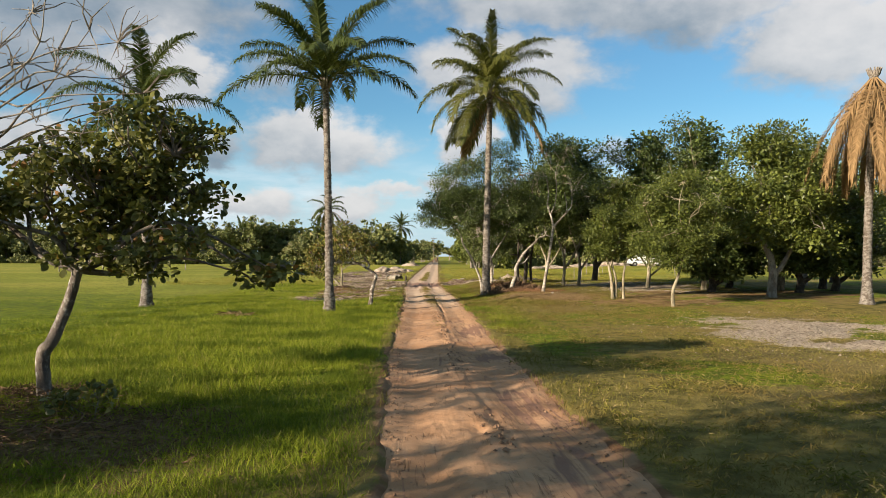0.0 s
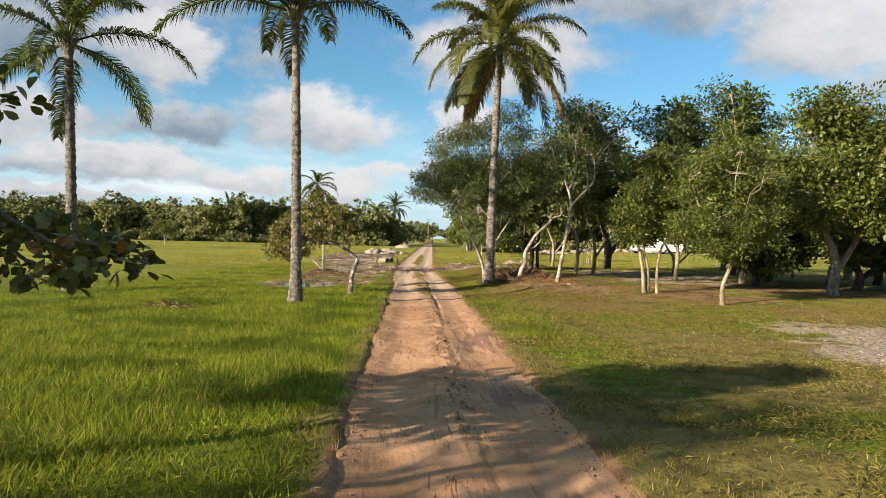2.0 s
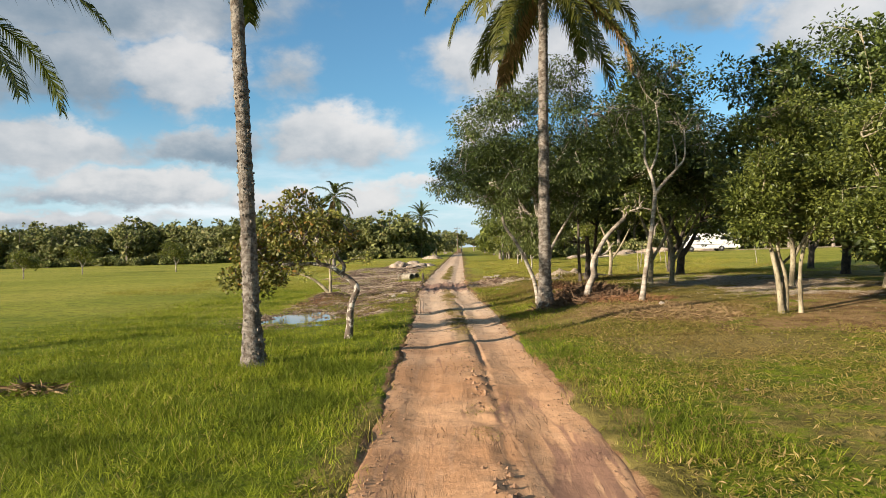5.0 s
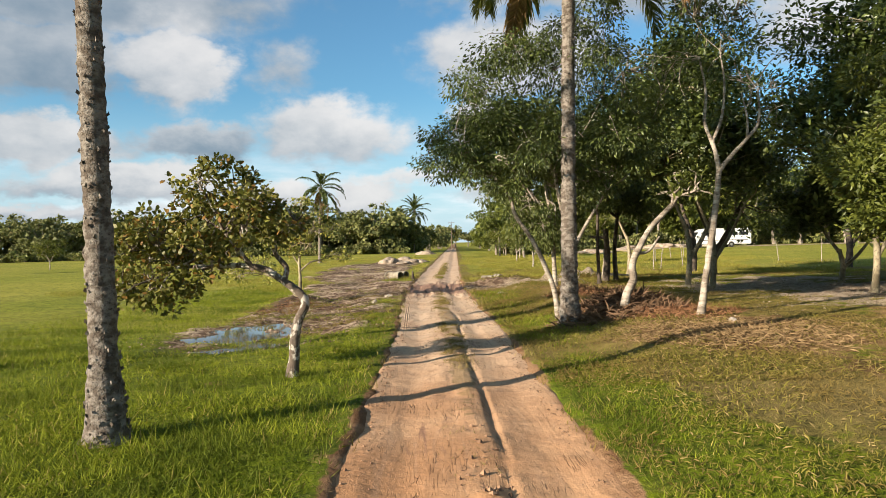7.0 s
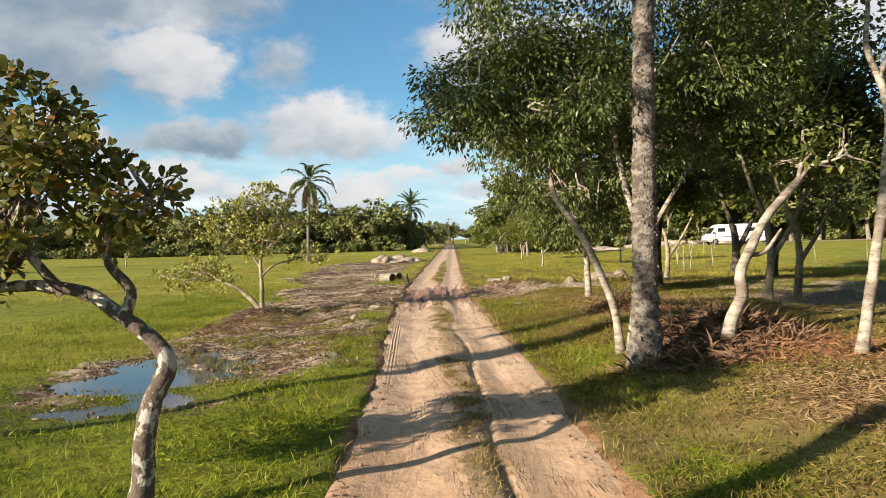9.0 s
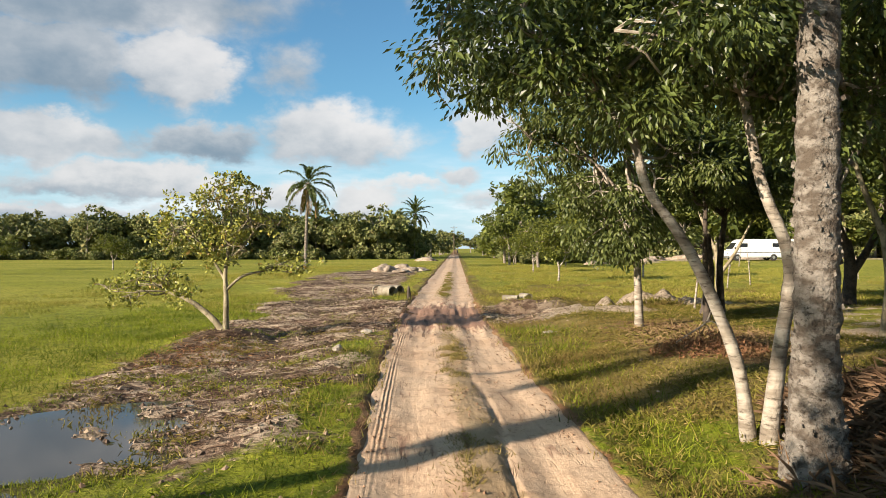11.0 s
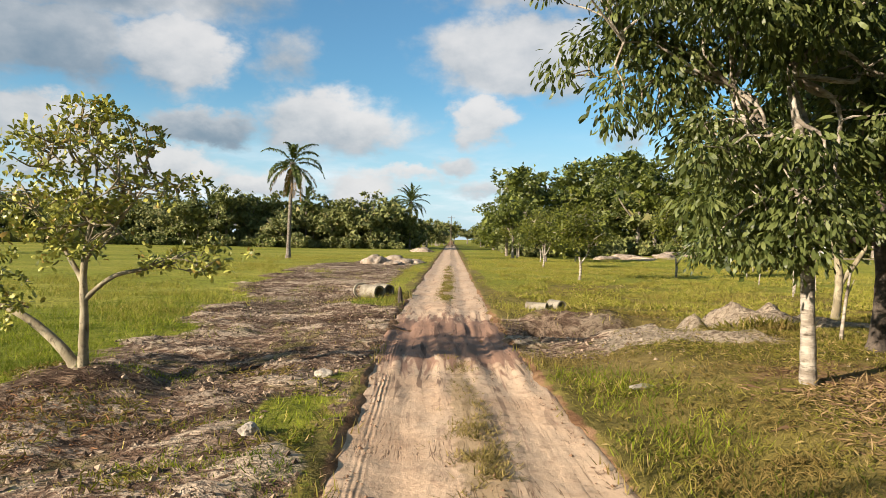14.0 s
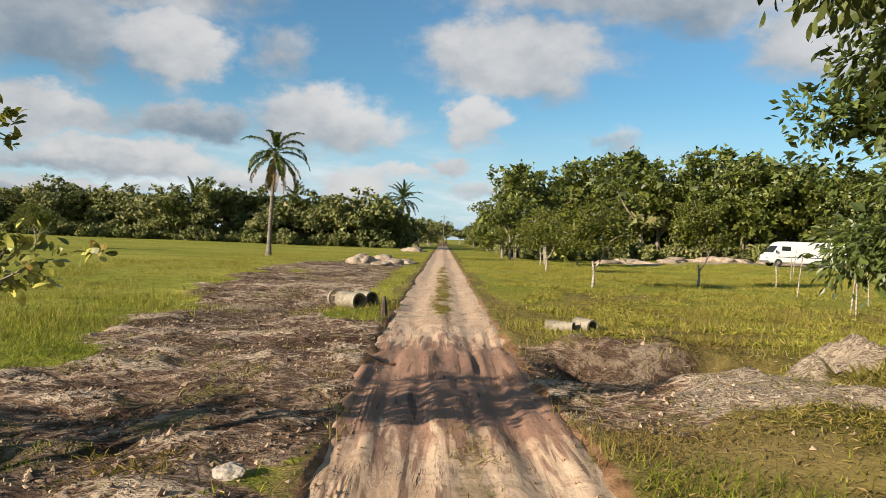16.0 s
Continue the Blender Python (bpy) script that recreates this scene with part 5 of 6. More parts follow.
def build_woods():
    rng = np.random.default_rng(77)
    kinds = [wood_tree(200, 12, 5.6, "leaf_far", (-60, 212)), wood_tree(201, 10, 5.8, "leaf_far", (-48, 205)), wood_tree(202, 12.5, 5.2, "leaf_far", (-33, 204)), wood_tree(203, 9, 5.2, "leaf_far", (-25, 200), 210, 12, 0.38),
             wood_tree(204, 13, 5.6, "leaf_mid", (30, 158), 220, 12, 0.37), wood_tree(205, 11, 5.4, "leaf_yellow", (38, 150), 210, 12, 0.37)]
    spots = []
    for k in range(86):
        x = -18 - k * 2.6 + rng.uniform(-1.5, 1.5)
        spots.append((x, 205 + 0.02 * abs(x) + rng.uniform(-9, 12), rng.uniform(0.80, 1.12) + 0.5 * rng.random() ** 3, rng.integers(0, 3)))
        if k % 2:
            spots.append((x - 2, 224 + rng.uniform(-4, 8), rng.uniform(1.0, 1.3), rng.integers(0, 3)))
    for k in range(42):
        x = 7 + k * 2.5 + rng.uniform(-1, 1)
        spots.append((x, 163 - 0.28 * min(x, 60) + rng.uniform(-5, 7), rng.uniform(1.0, 1.4), rng.integers(3, 6)))
        if k % 2:
            spots.append((x + 1, 174 + rng.uniform(-4, 10), rng.uniform(1.45, 1.95), 4))
    for k in range(22):
        spots.append((3.5 + rng.uniform(0, 4) - 0.03 * k * 6, 128 + k * 8.5 + rng.uniform(-3, 3), rng.uniform(0.55, 0.95), rng.integers(3, 6)))
    for k in range(16):
        spots.append((-14 - rng.uniform(0, 5), 225 + k * 9.0, rng.uniform(0.6, 0.9), rng.integers(0, 4)))
    for k in range(12):
        spots.append((-40 + k * 7, 400 + rng.uniform(-8, 8), rng.uniform(0.9, 1.3), rng.integers(0, 4)))
    for k in range(22):
        spots.append((40 + k * 2.6, 148 + rng.uniform(-4, 5), rng.uniform(0.95, 1.3), rng.integers(3, 6)))
    for x, y, s, kind in spots:
        m = pose(x, y, floor_z(x, y) - 0.1, 0, 0, rng.uniform(0, 360)) @ Matrix.Diagonal((s * rng.uniform(0.9, 1.25), s * rng.uniform(0.9, 1.25), s, 1))
        copy_thing(kinds[int(kind)], m)


build_woods()


def build_bushes():
    rng = np.random.default_rng(88)
    first = thing("bush", "low dark bush at the foot of the woods", "bush", (-30, 199, -0.2), "bushes before the woods")
    heads, outward = crown_points(rng, ragged(rng, [(0, 0, 1.3, 2.4, 2.0, 1.4), (1.8, 0.3, 1.0, 1.6, 1.5, 1.0), (-1.7, 0.2, 1.1, 1.7, 1.5, 1.1)], 3), 110)
    s = Soup()
    chips(s, rng, heads, outward, 11, 0.45, 0.4)
    part("foliage", s, M["leaf_far"], first, kind="stuff")
    s = Soup()
    for a in range(5):
        tube(s, [(0.1 * a - 0.2, 0, 0), (math.cos(a * 1.3) * 0.7, math.sin(a * 1.3) * 0.7, 1.4)], [0.06, 0.02], 5)
    part("stem", s, M["bark_grey"], first)
    spots = [(6.0 + 3.4 * k + rng.uniform(-1, 1), 166 + rng.uniform(-3, 3)) for k in range(24)] + [(-19 - 4.3 * k + rng.uniform(-1, 1), 211 + rng.uniform(-2, 2)) for k in range(30)]
    tall = len(spots)
    spots += [(-20 - 2.9 * k + rng.uniform(-1, 1), 197 + rng.uniform(-3, 3)) for k in range(60)] + [(8 + 2.6 * k + rng.uniform(-1, 1), 152 - 0.2 * k + rng.uniform(-3, 3)) for k in range(34)] + [(5.5 + rng.uniform(-1, 3), 150 + 9 * k) for k in range(14)]
    for k, (x, y) in enumerate(spots):
        copy_thing(first, pose(x, y, floor_z(x, y) - 0.2, 0, 0, rng.uniform(0, 360)) @ Matrix.Scale(rng.uniform(1.5, 2.3) if k < tall else rng.uniform(0.5, 1.5), 4))


build_bushes()


# ---- things by the track ----
def pipe(at, turn, length, outer, label, tilt=0.0, bell_end=False):
    x, y = at
    bm = bmesh.new()
    n, inner = 28, outer * 0.78
    prof = [(-length / 2, outer), (length / 2 - (0.16 if bell_end else 0.0), outer)]
    if bell_end:
        prof += [(length / 2 - 0.12, outer * 1.16), (length / 2, outer * 1.16)]
    prof += [(length / 2, inner), (-length / 2, inner)]
    rings = []
    for px, r in prof:
        rings.append([bm.verts.new((px, r * math.cos(a), r * math.sin(a))) for a in np.linspace(0, 2 * math.pi, n, endpoint=False)])
    for a, b in zip(rings, rings[1:] + rings[:1]):
        for i in range(n):
            bm.faces.new((a[i], b[i], b[(i + 1) % n], a[(i + 1) % n]))
    bmesh.ops.recalc_face_normals(bm, faces=bm.faces)
    me = from_bm(bm, "concrete_pipe")
    me.materials.append(M["concrete"])
    ob = new("concrete_pipe", me)
    ob.matrix_basis = pose(x, y, floor_z(x, y) + outer - 0.03, 0, tilt, turn)
    return tagged(ob, label, "concrete pipe", "drain pipes beside the track")


pipe((-6.15, 73.6), -42, 1.0, 0.29, "weathered concrete drain pipe lying in the grass")
pipe((-5.75, 74.25), -48, 0.9, 0.27, "weathered concrete drain pipe beside another")
pipe((-6.75, 74.3), -60, 0.16, 0.33, "broken concrete pipe ring lying behind a pipe")
pipe((0.40, 69.1), -28, 0.78, 0.155, "small concrete drain pipe half hidden in grass")
pipe((1.10, 69.2), -62, 0.70, 0.195, "concrete drain pipe with its open end showing")


def stake(at):
    x, y = at
    bm = bmesh.new()
    rings = []
    for z, r in ((-0.1, 0.10), (0.15, 0.095), (0.4, 0.075), (0.58, 0.05), (0.63, 0.015)):
        rings.append([bm.verts.new((r * math.cos(a) * 1.1, r * math.sin(a), z)) for a in np.linspace(0, 2 * math.pi, 8, endpoint=False)])
    for a, b in zip(rings, rings[1:]):
        for i in range(8):
            bm.faces.new((a[i], a[(i + 1) % 8], b[(i + 1) % 8], b[i]))
    bm.faces.new(rings[-1])
    me = from_bm(bm, "wooden_stake")
    me.materials.append(M["bark_dark"])
    ob = new("wooden_stake", me)
    ob.matrix_basis = pose(x, y, floor_z(x, y), 2, -3, 20)
    tagged(ob, "short dark pointed wooden stake beside the track", "stake")


stake((-4.65, 70.9))


def rock(name, at, size, label, seed, mat="stone", category="stone", sink=0.25, group="", sub=3):
    rng = np.random.default_rng(seed)
    bm = bmesh.new()
    bmesh.ops.create_icosphere(bm, subdivisions=sub, radius=1.0)
    off = rng.uniform(0, 50, 3)
    for v in bm.verts:
        n = noise.noise(v.co * 1.4 + Vector(off)) * 0.35 + noise.noise(v.co * 3.5 + Vector(off)) * 0.14 + (noise.noise(v.co * 8.0 + Vector(off)) * 0.07 + noise.noise(v.co * 15.0 + Vector(off)) * 0.03 if sub > 3 else 0.0)
        v.co = v.co * (1 + n)
        v.co.x, v.co.y, v.co.z = v.co.x * size[0], v.co.y * size[1], v.co.z * size[2]
    me = from_bm(bm, name, sub > 3)
    me.materials.append(M[mat])
    ob = new(name, me)
    ob.matrix_basis = pose(at[0], at[1], floor_z(*at) + size[2] * (1 - 2 * sink), 0, 0, rng.uniform(0, 360))
    return tagged(ob, label, category, group)


rock("stone", (-4.55, 57.0), (0.18, 0.13, 0.10), "pale stone lying on churned earth", 1)
rock("stone", (-4.62, 53.1), (0.13, 0.11, 0.09), "small brown stone beside the track", 2)
rock("stone", (0.86, 55.95), (0.26, 0.10, 0.05), "flat pale slab of stone in the grass", 3)
rock("stone", (6.1, 41.8), (0.11, 0.09, 0.08), "small white stone under a forked tree", 4)
for k, (x, y, sx, sy, sz) in enumerate([(-11.6, 112.0, 1.3, 1.2, 0.8), (-9.8, 113.5, 1.5, 1.2, 0.75), (-8.6, 111.0, 1.1, 1.0, 0.45), (-7.6, 114.5, 1.3, 0.9, 0.35), (-11.5, 173.0, 2.6, 1.8, 0.8), (-9.3, 108.0, 0.9, 0.7, 0.3)]):
    rock("sand_mound", (x, y), (sx, sy, sz), "mound of pale dug sand beside the track", 10 + k, "sand", "sand mound", sink=0.5, group="dug heaps by the track", sub=4)
for k in range(11):
    rock("earth_bank", (17 + k * 2.3 + 0.6 * math.sin(k * 3), 141 + 1.5 * math.sin(k * 1.7)), (2.4, 1.2, 0.5 + 0.2 * math.sin(k * 2.3)), "low bank of pale dug earth before the woods", 30 + k, "sand", "earth bank", sink=0.5, group="dug bank by the woods", sub=4)


def litter(name, label, at, radii, height, n, mat, size, seed, category="brush pile", up=0.35, width=0.05):
    """A heap of stalks and twigs."""
    rng = np.random.default_rng(seed)
    a, r = rng.uniform(0, 2 * np.pi, n), rng.uniform(0, 1, n) ** 0.6
    x, y = at[0] + np.cos(a) * r * radii[0], at[1] + np.sin(a) * r * radii[1]
    z = ground_z(x, y) + height * (1 - r**1.5) * rng.uniform(0, 1, n)
    s = Soup()
    way = rng.standard_normal((n, 3))
    way[:, 2] = np.abs(way[:, 2]) * up
    base = np.array([at[0], at[1], floor_z(*at)])
    leaves(s, np.stack([x, y, z], 1) - base, way, rng.uniform(0.5, 1.3, n) * size, width, 0.4, rng, droop=0.15)
    me = s.mesh(name)
    me.materials.append(M[mat])
    ob = new(name, me)
    ob.location = base
    return tagged(ob, label, category, kind="stuff")


litter("brush_pile", "tangled heap of brown cut brushwood under trees", (4.3, 45.3), (1.6, 1.6), 0.55, 6000, "brushwood", 0.34, 1, width=0.022)
litter("brush_pile", "brown dried twigs around a palm's foot", (3.0, 43.4), (1.2, 0.9), 0.25, 900, "brushwood", 0.35, 2)
litter("dry_bush", "reddish brown dried bush beside the track", (3.6, 50.7), (1.25, 1.0), 0.40, 2200, "rust_litter", 0.085, 3, "dead bush", 0.9, 0.4)
litter("dry_bush", "reddish brown dried bush with bare upright twigs", (3.7, 50.9), (1.2, 0.9), 0.3, 110, "brushwood", 0.3, 13, "dead bush", 1.2, 0.025)
litter("straw_heap", "matted brown grass and twigs below a forked tree", (5.8, 40.6), (3.2, 1.9), 0.09, 6500, "straw", 0.13, 14, "dry straw", 0.35, 0.035)
litter("straw_heap", "brown dead leaves and grass under the grove", (4.8, 44.0), (2.4, 1.7), 0.10, 3000, "rust_litter", 0.16, 15, "dry litter", 0.5, 0.12)
litter("straw_heap", "brown grass and litter below the pale tree", (4.4, 52.6), (2.2, 3.2), 0.07, 3800, "straw", 0.18, 16, "dry straw", 0.4, 0.05)
litter("straw_heap", "dry reddish stalks over the earth by a cashew", (-8.2, 53.6), (1.7, 1.9), 0.06, 1000, "rust_litter", 0.13, 17, "dry litter", 0.6, 0.08)
litter("straw_heap", "flattened dry straw under a cashew tree", (-5.2, 11.6), (3.0, 2.3), 0.12, 5200, "brushwood", 0.18, 4, "dry straw", 0.3, 0.04)
litter("straw_heap", "brown leaf litter beside a crooked trunk", (-6.6, 13.9), (1.6, 1.1), 0.16, 1700, "brushwood", 0.17, 5, "dry litter", 0.4, 0.07)
litter("brush_pile", "small heap of grey sticks in the meadow", (-8.65, 30.5), (0.8, 0.35), 0.12, 150, "straw", 0.42, 6, "stick heap", up=0.16, width=0.014)
litter("dry_tussock", "brown matted grass hanging over a ditch's edge", (2.2, 66.1), (2.0, 0.4), 0.15, 500, "grass_dry", 0.25, 8, "dry grass", 0.8, 0.06)
litter("dry_tussock", "tuft of green and dry grass on a sand heap", (5.2, 61.6), (1.2, 0.5), 0.2, 500, "grass_dry", 0.3, 9, "grass tuft", 1.5, 0.05)
litter("brush_pile", "thin fallen twigs and leaves under a pale tree", (3.9, 54.0), (2.0, 2.2), 0.05, 260, "brushwood", 0.34, 12, up=0.15, width=0.012)
litter("straw_heap", "dry tangled grass at the grove's edge", (5.6, 39.6), (2.4, 1.6), 0.10, 1500, "straw", 0.2, 7, "dry straw")


def fallen_branch(at, turn):
    """A bare forked branch standing out of a dead bush."""
    rng = np.random.default_rng(31)
    s = Soup()
    for line, r in (([(-0.55, 0, 0.02), (-0.2, 0.02, 0.22), (0.1, 0.0, 0.42), (0.22, 0, 0.66)], (0.022, 0.014)), ([(0.06, 0.0, 0.40), (0.2, 0.05, 0.3), (0.28, 0.08, 0.08)], (0.014, 0.008)), ([(-0.05, 0.02, 0.33), (0.02, 0.1, 0.2), (0.02, 0.14, 0.05)], (0.012, 0.007)), ([(0.12, 0, 0.44), (0.3, 0.0, 0.42), (0.42, 0.02, 0.26)], (0.012, 0.006))):
        tube(s, smooth_line(line, 4), r, 6, 0.06, rng)
    me = s.mesh("fallen_branch", True)
    me.materials.append(M["bark_white"])
    ob = new("fallen_branch", me)
    ob.matrix_basis = pose(at[0], at[1], floor_z(*at) + 0.12, 0, 0, turn)
    tagged(ob, "bare pale forked branch sticking out of a dead bush", "branch")


fallen_branch((3.5, 51.0), 10)


def minibus(at, turn):
    x, y = at
    root = thing("minibus", "white minibus parked on the sandy strip by the woods", "minibus", (x, y, floor_z(x, y)), turn=turn)
    L, W, H = 8.9, 2.2, 2.85
    bm = bmesh.new()
    prof = [(-L / 2, 0.45), (-L / 2, 1.25), (-L / 2 + 0.55, 1.5), (-L / 2 + 1.25, H - 0.3), (-L / 2 + 1.8, H), (L / 2 - 0.25, H), (L / 2, H - 0.3), (L / 2, 0.45)]
    a = [bm.verts.new((px, -W / 2, pz)) for px, pz in prof]
    b = [bm.verts.new((px, W / 2, pz)) for px, pz in prof]
    bm.faces.new(a)
    bm.faces.new(b[::-1])
    for i in range(len(prof)):
        bm.faces.new((a[i], b[i], b[(i + 1) % len(prof)], a[(i + 1) % len(prof)]))
    bmesh.ops.recalc_face_normals(bm, faces=bm.faces)
    bmesh.ops.bevel(bm, geom=bm.edges[:], offset=0.1, segments=2, affect="EDGES")
    body = part("body", bm, M["white_paint"], root)

    def box(name, c, size, mat, parent, bevel=0.03, label=""):
        bm = bmesh.new()
        bmesh.ops.create_cube(bm, size=1.0, matrix=Matrix.LocRotScale(c, None, size))
        bmesh.ops.bevel(bm, geom=bm.edges[:], offset=bevel, segments=2, affect="EDGES")
        return part(name, bm, M[mat], parent, label)

    for side in (-1, 1):
        for px, wide in ((-L / 2 + 2.0, 1.0), (L / 2 - 2.6, 1.1), (L / 2 - 1.15, 1.3)):
            box("window", (px, side * (W / 2 + 0.004), 2.05), (wide, 0.05, 0.5), "glass_dark", body)
        box("side_trim", (0.3, side * (W / 2 + 0.006), 1.1), (L - 1.6, 0.04, 0.07), "rubber", body)
        box("headlight", (-L / 2 - 0.01, side * 0.85, 0.95), (0.08, 0.3, 0.2), "steel", body)
        box("mirror", (-L / 2 + 0.8, side * (W / 2 + 0.16), 1.7), (0.12, 0.22, 0.3), "rubber", body)
        for px in (-L / 2 + 1.15, L / 2 - 3.0):
            s = bmesh.new()
            bmesh.ops.create_cone(s, cap_ends=True, segments=28, radius1=0.46, radius2=0.46, depth=0.28, matrix=Matrix.LocRotScale((px, side * (W / 2 - 0.12), 0.46), Euler((math.pi / 2, 0, 0)), None))
            bmesh.ops.bevel(s, geom=s.edges[:], offset=0.04, segments=2, affect="EDGES")
            wheel = part("wheel", s, M["rubber"], root)
            s = bmesh.new()
            bmesh.ops.create_cone(s, cap_ends=True, segments=20, radius1=0.24, radius2=0.18, depth=0.3, matrix=Matrix.LocRotScale((px, side * (W / 2 - 0.11), 0.46), Euler((-side * math.pi / 2, 0, 0)), None))
            part("rim", s, M["steel"], wheel)
    wind = box("windscreen", (0, 0, 0), (0.05, 1.9, 1.0), "glass_dark", body)
    wind.matrix_basis = pose(-L / 2 + 0.86, 0, 1.97, 0, 37, 0)
    box("bumper", (-L / 2 - 0.03, 0, 0.55), (0.16, 2.25, 0.28), "steel", root)


minibus((36.1, 129.0), 2.0)


def power_pole(at, h):
    x, y = at
    root = thing("power_pole", "far wooden power pole with a cross arm", "utility pole", (x, y, floor_z(x, y) - 0.2))
    s = Soup()
    tube(s, [(0, 0, 0), (0, 0, h)], [0.16, 0.11], 8)
    part("pole", s, M["wood"], root, smooth=True)
    s = Soup()
    tube(s, [(-1.1, 0, h - 0.5), (1.1, 0, h - 0.5)], [0.08, 0.08], 6)
    part("cross_arm", s, M["wood"], root)
    for px in (-0.95, 0.0, 0.95):
        s = Soup()
        tube(s, [(px, 0, h - 0.45), (px, 0, h - 0.2)], [0.05, 0.03], 6)
        part("insulator", s, M["stone"], root)


power_pole((-9.0, 262.0), 10.0)


def clods():
    """Loose lumps of dug earth, too many to count."""
    rng = np.random.default_rng(55)
    n = 80000
    x, y = rng.uniform(-16, 4, n), 42 + 60 * rng.uniform(0, 1, n) ** 1.4
    ok = (rng.uniform(0, 1, n) < mud_mark(x, y) ** 1.5 * (0.35 + 0.65 * ramp(lumps(x, y, 1.0, 71), -0.2, 0.6))) & (np.abs(x - centre(y)) > 1.5)
    x, y = x[ok], y[ok]
    n = len(x)
    r = 0.014 + 0.042 * rng.uniform(0, 1, n) ** 3
    corners = np.array([(1, 0, 0), (0, 1, 0), (-1, 0, 0), (0, -1, 0), (0, 0, 0.8), (0, 0, -0.6)], float)
    v = corners[None] * r[:, None, None] * rng.uniform(0.6, 1.4, (n, 6, 1)) + rng.standard_normal((n, 6, 3)) * r[:, None, None] * 0.2
    v += np.stack([x, y, ground_z(x, y) + r * 0.2], 1)[:, None]
    base = (np.arange(n) * 6)[:, None]
    s = Soup()
    s.add(v, np.concatenate([base + f for f in ([0, 1, 4], [1, 2, 4], [2, 3, 4], [3, 0, 4])]))
    me = s.mesh("earth_clods")
    me.materials.append(M["clod"])
    tagged(new("earth_clods", me), "loose clods of dug brown earth and sand", "earth clods", kind="stuff")


clods()


def rubble():
    """Broken lumps of pale sandy soil on the bare patches."""
    rng = np.random.default_rng(57)
    n = 40000
    x, y = rng.uniform(0, 18, n), rng.uniform(18, 68, n)
    ok = (rng.uniform(0, 1, n) < 0.7 * sand_mark(x, y)) & (np.abs(x - centre(y)) > 1.7) & (x < 18)
    x, y = x[ok], y[ok]
    n = len(x)
    r = 0.012 + 0.036 * rng.uniform(0, 1, n) ** 3
    corners = np.array([(1, 0, 0), (0, 1, 0), (-1, 0, 0), (0, -1, 0), (0, 0, 0.5), (0, 0, -0.6)], float)
    v = corners[None] * r[:, None, None] * rng.uniform(0.6, 1.4, (n, 6, 1)) + rng.standard_normal((n, 6, 3)) * r[:, None, None] * 0.2
    v += np.stack([x, y, ground_z(x, y) + r * 0.15], 1)[:, None]
    base = (np.arange(n) * 6)[:, None]
    s = Soup()
    s.add(v, np.concatenate([base + f for f in ([0, 1, 4], [1, 2, 4], [2, 3, 4], [3, 0, 4])]))
    me = s.mesh("soil_rubble")
    me.materials.append(M["rubble"])
    tagged(new("soil_rubble", me), "pale broken lumps of sandy soil on bare ground", "soil rubble", kind="stuff")


rubble()


def crumbs():
    """Small crumbs of dry earth thrown up between the wheel ruts and along the edges."""
    rng = np.random.default_rng(56)
    n = 30000
    y = 5 + 70 * rng.uniform(0, 1, n) ** 1.2
    u = rng.uniform(-1.5, 1.5, n)
    want = np.exp(-(((u - 0.12) / 0.2) ** 2)) * ramp(lumps(y, y * 0, 2.5, 73), -0.1, 0.5) + 0.7 * np.exp(-(((np.abs(u) - 1.32) / 0.14) ** 2)) + 0.35 * np.exp(-(((u - 0.95) / 0.3) ** 2)) * ramp(lumps(u, y, 1.6, 74), 0.2, 0.6)
    ok = rng.uniform(0, 1, n) < want * 0.6
    u, y = u[ok], y[ok]
    n = len(u)
    x = u + centre(y)
    r = 0.008 + (0.024 + 0.022 * np.exp(-(((u - 0.12) / 0.2) ** 2)) * (1 - ramp(y, 34, 38))) * rng.uniform(0, 1, n) ** 2.5
    corners = np.array([(1, 0, 0), (0, 1, 0), (-1, 0, 0), (0, -1, 0), (0, 0, 0.8), (0, 0, -0.6)], float)
    v = corners[None] * r[:, None, None] * rng.uniform(0.6, 1.4, (n, 6, 1))
    v += np.stack([x, y, road_z(u, y) + r * 0.3], 1)[:, None]
    base = (np.arange(n) * 6)[:, None]
    s = Soup()
    s.add(v, np.concatenate([base + f for f in ([0, 1, 4], [1, 2, 4], [2, 3, 4], [3, 0, 4])]))
    me = s.mesh("earth_crumbs")
    me.materials.append(M["crumb"])
    tagged(new("earth_crumbs", me), "crumbs of brown earth on the dirt track", "earth crumbs", kind="stuff")


crumbs()

